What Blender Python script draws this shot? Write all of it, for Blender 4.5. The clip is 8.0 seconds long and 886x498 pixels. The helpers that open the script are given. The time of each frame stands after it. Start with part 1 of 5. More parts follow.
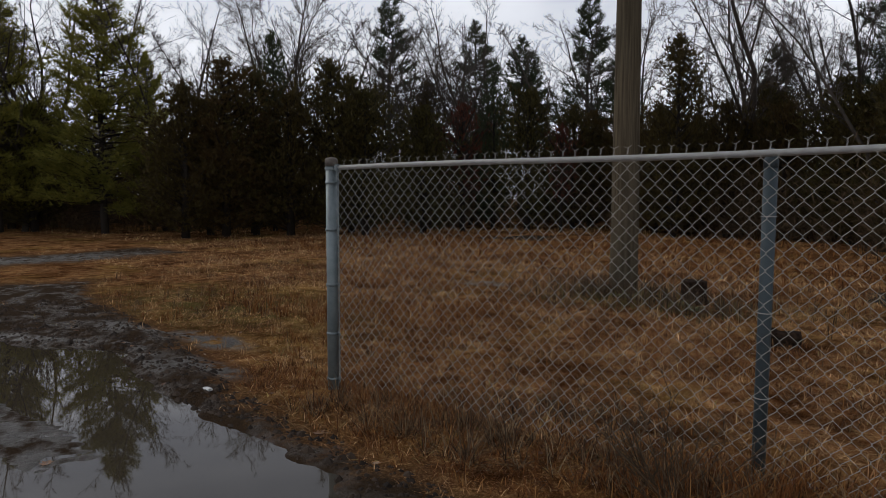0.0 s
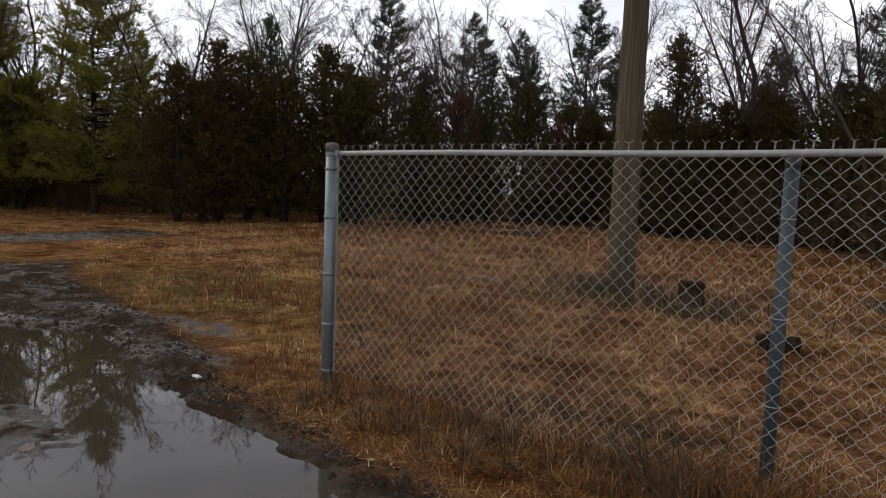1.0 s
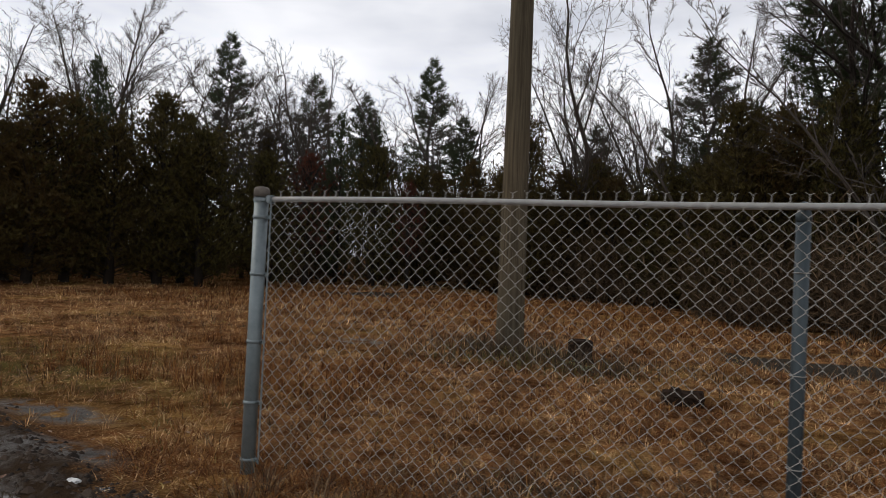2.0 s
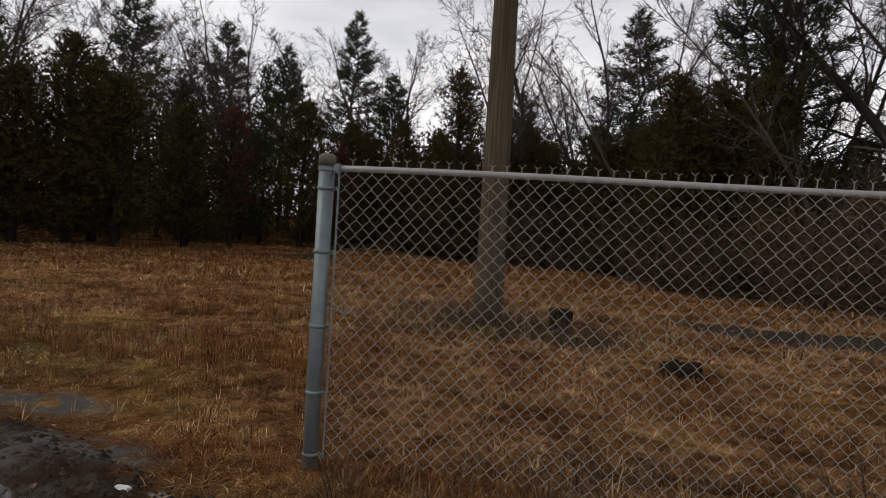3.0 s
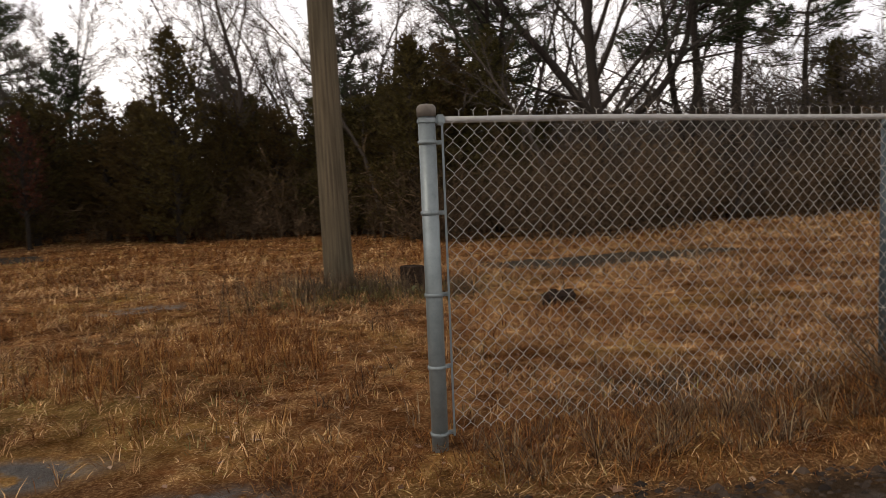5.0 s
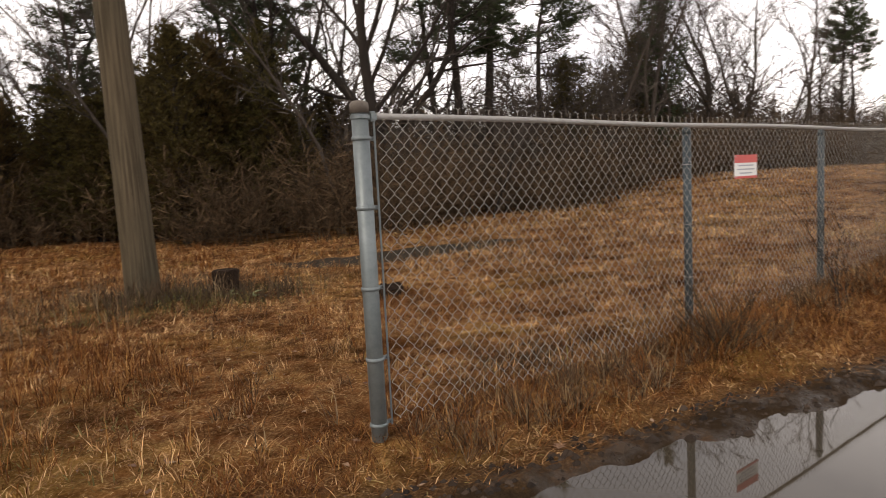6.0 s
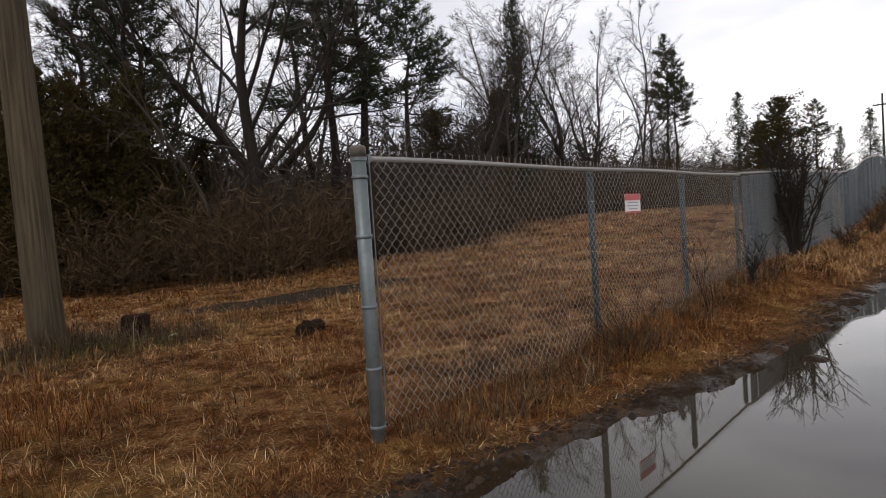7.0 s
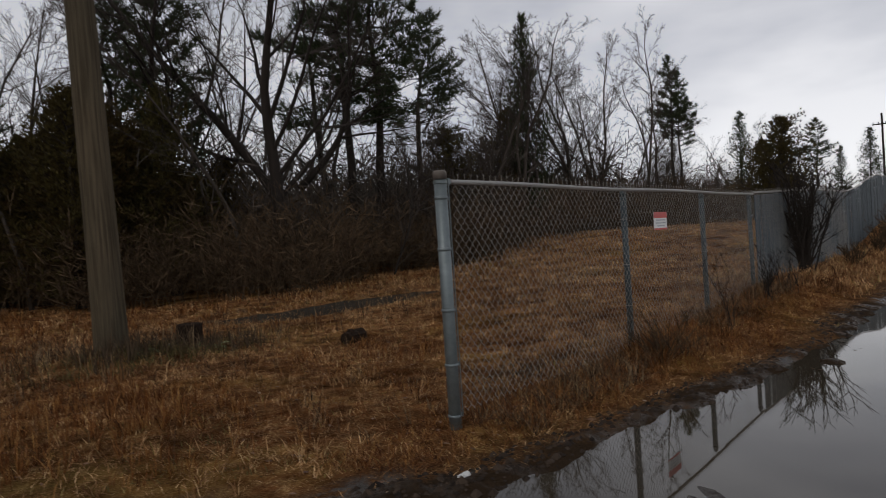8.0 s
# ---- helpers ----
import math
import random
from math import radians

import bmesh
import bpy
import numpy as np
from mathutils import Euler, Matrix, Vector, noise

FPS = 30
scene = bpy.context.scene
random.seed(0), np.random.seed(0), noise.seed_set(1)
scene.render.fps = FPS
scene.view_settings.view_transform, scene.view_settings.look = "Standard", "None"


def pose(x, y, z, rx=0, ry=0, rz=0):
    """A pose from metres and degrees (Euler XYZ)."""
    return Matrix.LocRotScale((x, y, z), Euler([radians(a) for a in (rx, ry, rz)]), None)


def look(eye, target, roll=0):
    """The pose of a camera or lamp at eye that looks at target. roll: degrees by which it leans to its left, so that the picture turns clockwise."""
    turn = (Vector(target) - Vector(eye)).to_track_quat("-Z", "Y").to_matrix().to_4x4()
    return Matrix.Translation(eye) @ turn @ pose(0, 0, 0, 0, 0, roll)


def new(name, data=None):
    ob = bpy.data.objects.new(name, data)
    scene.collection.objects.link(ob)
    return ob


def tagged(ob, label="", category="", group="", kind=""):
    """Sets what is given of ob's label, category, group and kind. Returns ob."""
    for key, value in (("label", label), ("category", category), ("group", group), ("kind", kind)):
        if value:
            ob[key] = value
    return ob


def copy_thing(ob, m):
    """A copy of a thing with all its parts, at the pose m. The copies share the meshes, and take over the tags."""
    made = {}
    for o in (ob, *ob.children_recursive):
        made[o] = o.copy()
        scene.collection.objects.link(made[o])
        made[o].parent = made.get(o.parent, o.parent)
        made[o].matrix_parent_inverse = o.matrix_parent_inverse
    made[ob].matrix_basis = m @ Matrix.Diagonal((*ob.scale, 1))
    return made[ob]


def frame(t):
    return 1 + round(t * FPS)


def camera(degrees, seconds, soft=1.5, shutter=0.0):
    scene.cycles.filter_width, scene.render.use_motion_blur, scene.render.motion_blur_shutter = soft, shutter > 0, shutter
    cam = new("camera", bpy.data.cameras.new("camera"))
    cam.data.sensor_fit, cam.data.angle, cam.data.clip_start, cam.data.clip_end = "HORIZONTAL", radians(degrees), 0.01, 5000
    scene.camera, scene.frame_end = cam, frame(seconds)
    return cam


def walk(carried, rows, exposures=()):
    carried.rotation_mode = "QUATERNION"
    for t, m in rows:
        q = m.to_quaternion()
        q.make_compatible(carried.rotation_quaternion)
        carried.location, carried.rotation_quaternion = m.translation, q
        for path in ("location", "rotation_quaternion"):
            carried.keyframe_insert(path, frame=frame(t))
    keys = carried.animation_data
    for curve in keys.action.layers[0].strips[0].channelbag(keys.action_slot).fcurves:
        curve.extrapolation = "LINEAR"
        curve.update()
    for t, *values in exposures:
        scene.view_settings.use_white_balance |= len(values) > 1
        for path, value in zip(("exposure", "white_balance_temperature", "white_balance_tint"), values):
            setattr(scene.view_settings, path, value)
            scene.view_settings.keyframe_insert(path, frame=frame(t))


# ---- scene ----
cam = camera(69.0, 8.0, 0.7, 0.25)
PATH = [
    (0, (3.813, -3.592, 1.538), (2.615, -1.998, 1.381), 0.2),
    (0.5, (3.787, -3.575, 1.544), (2.593, -1.98, 1.37), 1.4),
    (1, (3.672, -3.528, 1.521), (2.497, -1.919, 1.342), 2.3),
    (1.5, (3.232, -3.544, 1.456), (2.269, -1.792, 1.445), 2.7),
    (2, (2.679, -3.506, 1.432), (1.947, -1.645, 1.466), 2.7),
    (2.2, (2.487, -3.564, 1.458), (1.707, -1.723, 1.388), 2.2),
    (3.3, (1.183, -3.533, 1.484), (0.812, -1.569, 1.419), 3.9),
    (3.5, (0.942, -3.53, 1.446), (0.578, -1.564, 1.386), 3.6),
    (4, (0.32, -3.524, 1.405), (0.32, -1.524, 1.426), 3.8),
    (4.2, (0.129, -3.498, 1.397), (0.175, -1.499, 1.34), 4.0),
    (5.3, (-1.176, -3.277, 1.365), (-0.466, -1.415, 1.19), -2.0),
    (5.5, (-1.369, -3.213, 1.407), (-0.543, -1.4, 1.234), -0.1),
    (6, (-1.773, -3.049, 1.388), (-0.58, -1.456, 1.19), -3.0),
    (6.5, (-2.298, -3.052, 1.38), (-0.943, -1.585, 1.269), -4.3),
    (7, (-2.763, -3.007, 1.336), (-1.244, -1.708, 1.256), -3.9),
    (7.5, (-3.241, -3.082, 1.338), (-1.661, -1.859, 1.248), -2.6),
    (8, (-3.555, -3.02, 1.358), (-2.034, -1.722, 1.328), -3.7),
]
walk(cam, [(t, look(eye, target, roll)) for t, eye, target, roll in PATH],
     exposures=[(0.0, -0.52, 6550, 11), (0.6, -0.38, 6550, 11), (1.2, 0.02, 6850, 12), (2.0, -0.15, 6850, 11), (3.5, -0.42, 7100, 13), (4.2, -0.15, 7150, 13),
                (5.5, 0.42, 7900, 16), (6.0, 0.52, 7800, 16), (6.5, 0.2, 7450, 15), (7.0, -0.12, 6950, 13), (7.5, -0.48, 6800, 12), (8.0, -0.8, 6750, 12)])

# ---- world and light: thick overcast, brighter near the horizon ----
SUN_AZ, SUN_EL = 190.0, 42.0
world = bpy.data.worlds.new("overcast_sky")
scene.world = world
world.use_nodes = True
wn, wl = world.node_tree.nodes, world.node_tree.links
wn.clear()
sky = wn.new("ShaderNodeTexSky")
sky.sky_type, sky.sun_disc = "NISHITA", False
sky.sun_elevation, sky.sun_rotation = radians(SUN_EL), radians(90 - SUN_AZ)
geo = wn.new("ShaderNodeTexCoord")
sep = wn.new("ShaderNodeSeparateXYZ")
wl.new(geo.outputs["Generated"], sep.inputs[0])
ramp = wn.new("ShaderNodeValToRGB")
ramp.color_ramp.elements[0].position, ramp.color_ramp.elements[0].color = 0.0, (1.15, 1.19, 1.25, 1)
ramp.color_ramp.elements[1].position, ramp.color_ramp.elements[1].color = 0.7, (0.35, 0.375, 0.425, 1)
mid = ramp.color_ramp.elements.new(0.26)
mid.color = (0.86, 0.89, 0.95, 1)
wl.new(sep.outputs["Z"], ramp.inputs[0])
maps = wn.new("ShaderNodeMapping")
maps.inputs["Scale"].default_value = (1.0, 1.0, 3.2)
wl.new(geo.outputs["Generated"], maps.inputs[0])
cl = wn.new("ShaderNodeTexNoise")
cl.inputs["Scale"].default_value, cl.inputs["Detail"].default_value, cl.inputs["Roughness"].default_value = 1.9, 5.0, 0.5
wl.new(maps.outputs[0], cl.inputs["Vector"])
clr = wn.new("ShaderNodeValToRGB")
clr.color_ramp.elements[0].position, clr.color_ramp.elements[0].color = 0.34, (0.64, 0.66, 0.71, 1)
clr.color_ramp.elements[1].position, clr.color_ramp.elements[1].color = 0.58, (1.08, 1.08, 1.08, 1)
wl.new(cl.outputs["Fac"], clr.inputs[0])
mul = wn.new("ShaderNodeMix")
mul.data_type, mul.blend_type = "RGBA", "MULTIPLY"
mul.inputs[0].default_value = 1.0
wl.new(ramp.outputs[0], mul.inputs[6])
wl.new(clr.outputs[0], mul.inputs[7])
bg1, bg2, add = wn.new("ShaderNodeBackground"), wn.new("ShaderNodeBackground"), wn.new("ShaderNodeAddShader")
wl.new(mul.outputs[2], bg1.inputs[0])
bg1.inputs[1].default_value = 1.28
wl.new(sky.outputs[0], bg2.inputs[0])
bg2.inputs[1].default_value = 0.012
wl.new(bg1.outputs[0], add.inputs[0])
wl.new(bg2.outputs[0], add.inputs[1])
wout = wn.new("ShaderNodeOutputWorld")
wl.new(add.outputs[0], wout.inputs[0])

sun = new("sun", bpy.data.lights.new("sun", "SUN"))
sun.data.energy, sun.data.angle, sun.data.color = 0.95, radians(18), (1.0, 0.96, 0.9)
sun.matrix_world = look((0, 0, 30), (-math.cos(radians(SUN_AZ)) * math.cos(radians(SUN_EL)) * 30,
                                     -math.sin(radians(SUN_AZ)) * math.cos(radians(SUN_EL)) * 30,
                                     30 - 30 * math.sin(radians(SUN_EL))))


# ---- materials ----
class Mat:
    """A small builder for node materials."""

    def __init__(self, name, rough=0.8, metal=0.0):
        self.m = bpy.data.materials.new(name)
        self.m.use_nodes = True
        self.n, self.l = self.m.node_tree.nodes, self.m.node_tree.links
        self.b = self.n["Principled BSDF"]
        self.b.inputs["Roughness"].default_value, self.b.inputs["Metallic"].default_value = rough, metal
        self.co = self.n.new("ShaderNodeTexCoord").outputs["Object"]

    def noise(self, scale, detail=4.0, rough=0.55, stretch=(1, 1, 1)):
        mp = self.n.new("ShaderNodeMapping")
        mp.inputs["Scale"].default_value = stretch
        self.l.new(self.co, mp.inputs[0])
        t = self.n.new("ShaderNodeTexNoise")
        t.inputs["Scale"].default_value, t.inputs["Detail"].default_value, t.inputs["Roughness"].default_value = scale, detail, rough
        self.l.new(mp.outputs[0], t.inputs["Vector"])
        return t.outputs["Fac"]

    def ramp(self, fac, *stops):
        r = self.n.new("ShaderNodeValToRGB")
        e = r.color_ramp.elements
        while len(e) < len(stops):
            e.new(0.5)
        for el, (p, c) in zip(e, stops):
            el.position, el.color = p, (*c, 1) if len(c) == 3 else c
        self.l.new(fac, r.inputs[0])
        return r.outputs[0]

    def mix(self, fac, a, b, mode="MIX"):
        x = self.n.new("ShaderNodeMix")
        x.data_type, x.blend_type = "RGBA", mode
        if isinstance(fac, float):
            x.inputs[0].default_value = fac
        else:
            self.l.new(fac, x.inputs[0])
        for i, v in ((6, a), (7, b)):
            if isinstance(v, tuple):
                x.inputs[i].default_value = (*v, 1)
            else:
                self.l.new(v, x.inputs[i])
        return x.outputs[2]

    def island(self):
        return self.n.new("ShaderNodeNewGeometry").outputs["Random Per Island"]

    def rnd(self):
        return self.n.new("ShaderNodeObjectInfo").outputs["Random"]

    def attr(self, name):
        a = self.n.new("ShaderNodeAttribute")
        a.attribute_name = name
        return a.outputs["Fac"]

    def color(self, out):
        if isinstance(out, tuple):
            self.b.inputs["Base Color"].default_value = (*out, 1)
        else:
            self.l.new(out, self.b.inputs["Base Color"])
        return self

    def rough(self, out):
        self.l.new(out, self.b.inputs["Roughness"])
        return self

    def translucent(self, share=0.35):
        """Lets light from behind shine through thin leaves and blades."""
        t = self.n.new("ShaderNodeBsdfTranslucent")
        x = self.n.new("ShaderNodeMixShader")
        x.inputs[0].default_value = share
        self.l.new(self.b.inputs["Base Color"].links[0].from_socket, t.inputs[0])
        self.l.new(self.b.outputs[0], x.inputs[1])
        self.l.new(t.outputs[0], x.inputs[2])
        self.l.new(x.outputs[0], self.n["Material Output"].inputs[0])
        return self

    def bump(self, h, strength=0.4, dist=0.01):
        b = self.n.new("ShaderNodeBump")
        b.inputs["Strength"].default_value, b.inputs["Distance"].default_value = strength, dist
        self.l.new(h, b.inputs["Height"])
        self.l.new(b.outputs[0], self.b.inputs["Normal"])
        return self


def leafy(name, dark, light, tint, rough=0.7, glow=0.0):
    """Foliage whose small pieces and whole trees differ in colour."""
    m = Mat(name, rough)
    c = m.ramp(m.island(), (0.0, dark), (1.0, light))
    m.color(m.mix(m.ramp(m.rnd(), (0.2, (0, 0, 0)), (0.9, (1, 1, 1))), c, m.mix(0.6, c, tint)))
    m.b.inputs["Specular IOR Level"].default_value = 0.2
    if glow:
        m.translucent(glow)
    return m.m


def barky(name, dark, light, scale=9.0):
    m = Mat(name, 0.9)
    f = m.noise(scale, 6, 0.6, (1, 1, 0.16))
    big = m.noise(1.3, 3)
    c = m.mix(big, m.ramp(f, (0.3, dark), (0.7, light)), light)
    m.color(c).bump(f, 0.7, 0.02)
    m.b.inputs["Specular IOR Level"].default_value = 0.2
    return m.m


M_BARK = barky("grey_brown_bark", (0.020, 0.016, 0.013), (0.075, 0.061, 0.050))
M_BARK_DARK = barky("dark_wet_bark", (0.010, 0.008, 0.007), (0.034, 0.027, 0.022))
M_TWIG = leafy("bare_twigs", (0.026, 0.021, 0.017), (0.088, 0.070, 0.058), (0.075, 0.065, 0.058), 0.9)
M_WOODS = leafy("distant_grey_brown_twigs", (0.030, 0.024, 0.019), (0.105, 0.086, 0.070), (0.08, 0.07, 0.06), 0.95)
M_PINE = leafy("white_pine_needles", (0.125, 0.122, 0.020), (0.34, 0.30, 0.055), (0.17, 0.165, 0.04), glow=0.5)
M_PINE_DIM = leafy("blue_green_pine_needles", (0.022, 0.034, 0.016), (0.065, 0.082, 0.036), (0.05, 0.058, 0.028), glow=0.25)
M_CEDAR = leafy("winter_cedar_sprays", (0.020, 0.0165, 0.005), (0.100, 0.082, 0.022), (0.078, 0.042, 0.014), glow=0.25)
M_RUST = leafy("rust_red_leaves", (0.055, 0.017, 0.010), (0.13, 0.038, 0.020), (0.08, 0.035, 0.02), glow=0.2)
M_BRUSH = leafy("dead_brush", (0.026, 0.0165, 0.009), (0.130, 0.085, 0.048), (0.085, 0.060, 0.038), 0.95)

m = Mat("galvanised_steel", 0.45, 0.55)
f1, f2 = m.noise(14, 5), m.noise(90, 3)
c = m.mix(f1, (0.115, 0.142, 0.148), (0.25, 0.285, 0.29))
c = m.mix(m.ramp(m.noise(5, 4, 0.6, (1, 1, 0.35)), (0.60, (0, 0, 0)), (0.72, (1, 1, 1))), c, (0.075, 0.072, 0.066))
m.color(c).rough(m.ramp(f2, (0.3, (0.42,) * 3), (0.7, (0.62,) * 3))).bump(f2, 0.08, 0.002)
M_STEEL = m.m

m = Mat("blue_grey_line_post_steel", 0.55, 0.3)
c = m.mix(m.noise(9, 5, 0.6, (1, 1, 0.3)), (0.030, 0.042, 0.048), (0.076, 0.100, 0.111))
m.color(c).bump(m.noise(90, 3), 0.08, 0.002)
M_LINE = m.m

m = Mat("weathered_rail_steel", 0.55, 0.3)
c = m.mix(m.noise(10, 5, 0.6, (0.25, 1, 1)), (0.28, 0.275, 0.26), (0.44, 0.43, 0.41))
m.color(c).bump(m.noise(60, 3), 0.1, 0.002)
M_RAIL = m.m

m = Mat("dull_fence_wire", 0.55, 0.3)
m.color(m.mix(m.noise(6, 4), (0.25, 0.239, 0.217), (0.43, 0.412, 0.378)))
M_WIRE = m.m

m = Mat("rusty_cap", 0.75, 0.2)
m.color(m.mix(m.noise(30, 5), (0.075, 0.058, 0.046), (0.20, 0.175, 0.15))).bump(m.noise(80, 3), 0.2, 0.003)
M_CAP = m.m

m = Mat("weathered_pole_wood", 0.88)
g = m.noise(34, 7, 0.65, (1, 1, 0.03))
st = m.noise(1.4, 4, 0.6, (1, 1, 0.35))
c = m.mix(m.ramp(st, (0.38, (0, 0, 0)), (0.66, (1, 1, 1))), m.ramp(g, (0.3, (0.046, 0.035, 0.022)), (0.7, (0.135, 0.107, 0.070))),
          m.ramp(g, (0.3, (0.032, 0.026, 0.017)), (0.7, (0.098, 0.082, 0.055))))
m.color(c).bump(g, 0.28, 0.006)
m.b.inputs["Specular IOR Level"].default_value = 0.1
M_POLE = m.m

m = Mat("charred_wood", 0.85)
g = m.noise(25, 6, 0.6)
m.color(m.ramp(g, (0.35, (0.010, 0.006, 0.004)), (0.75, (0.050, 0.030, 0.019)))).bump(g, 0.9, 0.02)
m.b.inputs["Specular IOR Level"].default_value = 0.1
M_STUMP = m.m

m = Mat("privacy_slat_plastic", 0.65)
m.color(m.mix(m.rnd(), m.mix(m.noise(2, 4), (0.042, 0.058, 0.066), (0.076, 0.094, 0.104)), (0.052, 0.070, 0.084)))
M_SLAT = m.m

m = Mat("sign_white", 0.45)
m.color(m.mix(m.noise(8, 4), (0.70, 0.70, 0.68), (0.82, 0.82, 0.80)))
M_SIGN = m.m
m = Mat("sign_red", 0.45)
m.color(m.mix(m.noise(8, 4), (0.52, 0.05, 0.045), (0.66, 0.085, 0.07)))
M_RED = m.m
m = Mat("sign_grey_print", 0.5)
m.color(m.mix(m.noise(20, 3), (0.34, 0.36, 0.39), (0.44, 0.46, 0.48)))
M_PRINT = m.m
m = Mat("litter_paper", 0.6)
m.color(m.mix(m.noise(30, 3), (0.6, 0.6, 0.57), (0.78, 0.78, 0.76)))
M_PAPER = m.m

m = Mat("pale_stone", 0.85)
m.color(m.mix(m.rnd(), m.mix(m.noise(12, 5), (0.06, 0.055, 0.048), (0.17, 0.16, 0.145)), (0.11, 0.095, 0.08))).bump(m.noise(30, 5), 0.5, 0.01)
M_STONE = m.m

# straw and weeds
m = Mat("dry_straw", 0.8)
c = m.ramp(m.island(), (0.0, (0.085, 0.040, 0.019)), (0.35, (0.26, 0.150, 0.077)), (0.7, (0.47, 0.315, 0.175)), (0.92, (0.58, 0.43, 0.26)), (1.0, (0.17, 0.18, 0.05)))
patch = m.ramp(m.noise(0.9, 6, 0.65), (0.36, (0.45, 0.34, 0.27)), (0.5, (1.05, 0.96, 0.88)), (0.66, (1.6, 1.55, 1.4)))
spot = m.ramp(m.noise(4.5, 4, 0.6), (0.36, (0.60, 0.52, 0.48)), (0.5, (1.08, 1.05, 1.02)), (0.64, (1.6, 1.55, 1.45)))
m.color(m.mix(1.0, m.mix(1.0, c, patch, "MULTIPLY"), spot, "MULTIPLY"))
m.b.inputs["Specular IOR Level"].default_value = 0.15
m.translucent(0.2)
M_STRAW = m.m
M_GREEN = leafy("low_green_weeds", (0.045, 0.050, 0.014), (0.17, 0.155, 0.05), (0.16, 0.10, 0.04), glow=0.2)
m = Mat("mud_clod", 0.8)
m.color(m.ramp(m.island(), (0.0, (0.012, 0.0075, 0.005)), (1.0, (0.060, 0.040, 0.027)))).bump(m.noise(60, 4), 0.5, 0.01)
m.b.inputs["Specular IOR Level"].default_value = 0.2
M_CLOD = m.m
m = Mat("russet_grass", 0.8)
m.color(m.ramp(m.island(), (0.0, (0.060, 0.020, 0.007)), (0.6, (0.20, 0.075, 0.022)), (1.0, (0.38, 0.20, 0.066))))
m.b.inputs["Specular IOR Level"].default_value = 0.1
M_RUSSET = m.m
m = Mat("brown_weed_blades", 0.85)
m.color(m.mix(m.ramp(m.noise(1.2, 4), (0.4, (0, 0, 0)), (0.62, (1, 1, 1))), m.ramp(m.island(), (0.0, (0.026, 0.016, 0.010)), (0.6, (0.115, 0.070, 0.040)), (1.0, (0.34, 0.245, 0.145))),
              m.ramp(m.island(), (0.0, (0.033, 0.019, 0.011)), (0.6, (0.13, 0.078, 0.044)), (1.0, (0.28, 0.20, 0.11)))))
m.b.inputs["Specular IOR Level"].default_value = 0.1
M_TUSSOCK = m.m
M_SAGE = leafy("sage_green_leaves", (0.16, 0.19, 0.09), (0.36, 0.40, 0.22), (0.30, 0.30, 0.16), glow=0.2)
m = Mat("dead_leaves", 0.7)
m.color(m.ramp(m.island(), (0.0, (0.10, 0.04, 0.02)), (0.7, (0.24, 0.13, 0.07)), (1.0, (0.40, 0.28, 0.18))))
M_LEAF = m.m

# ground: matted straw, wet mud and gravel, told apart by where they lie
m = Mat("field_ground", 0.9)
mud, grav, silt, moss = m.attr("mud"), m.attr("gravel"), m.attr("silt"), m.attr("moss")
fine, mid_n, big_n = m.noise(55, 8, 0.7), m.noise(7, 6, 0.6), m.noise(0.5, 4, 0.6)
straw = m.ramp(fine, (0.25, (0.045, 0.022, 0.011)), (0.5, (0.20, 0.112, 0.054)), (0.75, (0.60, 0.44, 0.25)))
straw = m.mix(m.ramp(mid_n, (0.4, (0, 0, 0)), (0.65, (0.75,) * 3)), straw, m.mix(fine, (0.070, 0.026, 0.011), (0.25, 0.105, 0.042)))
straw = m.mix(m.ramp(big_n, (0.5, (0, 0, 0)), (0.7, (0.6,) * 3)), straw, m.mix(fine, (0.075, 0.060, 0.014), (0.32, 0.23, 0.07)))
straw = m.mix(1.0, straw, m.ramp(m.noise(0.9, 6, 0.65), (0.36, (0.42, 0.33, 0.27)), (0.5, (1.05, 0.97, 0.88)), (0.66, (1.5, 1.45, 1.3))), "MULTIPLY")
straw = m.mix(1.0, straw, m.ramp(m.noise(4.5, 5, 0.6), (0.36, (0.55, 0.47, 0.42)), (0.52, (1.08, 1.03, 0.98)), (0.68, (1.55, 1.5, 1.4))), "MULTIPLY")
straw = m.mix(m.mix(1.0, m.ramp(moss, (0.2, (0, 0, 0)), (0.8, (1, 1, 1))), m.ramp(m.noise(2.2, 6, 0.65), (0.38, (0.1,) * 3), (0.6, (0.9,) * 3)), "MULTIPLY"), straw,
              m.ramp(fine, (0.3, (0.045, 0.036, 0.012)), (0.55, (0.15, 0.125, 0.04)), (0.8, (0.34, 0.28, 0.12))))
mudc = m.mix(mid_n, m.mix(fine, (0.012, 0.007, 0.004), (0.052, 0.032, 0.018)), m.mix(fine, (0.022, 0.014, 0.0085), (0.085, 0.056, 0.034)))
edge = m.n.new("ShaderNodeMath")
edge.operation = "MULTIPLY_ADD"
m.l.new(m.noise(3.5, 6, 0.65), edge.inputs[0])
edge.inputs[1].default_value = 0.9
edge.inputs[2].default_value = -0.45
esum = m.n.new("ShaderNodeMath")
esum.operation = "ADD"
m.l.new(edge.outputs[0], esum.inputs[0])
m.l.new(mud, esum.inputs[1])
mmask = m.ramp(esum.outputs[0], (0.60, (0, 0, 0)), (0.80, (1, 1, 1)))
dmask = m.ramp(esum.outputs[0], (0.22, (0, 0, 0)), (0.62, (0.85,) * 3))
soil = m.ramp(fine, (0.3, (0.030, 0.015, 0.008)), (0.52, (0.13, 0.068, 0.034)), (0.75, (0.38, 0.235, 0.12)))
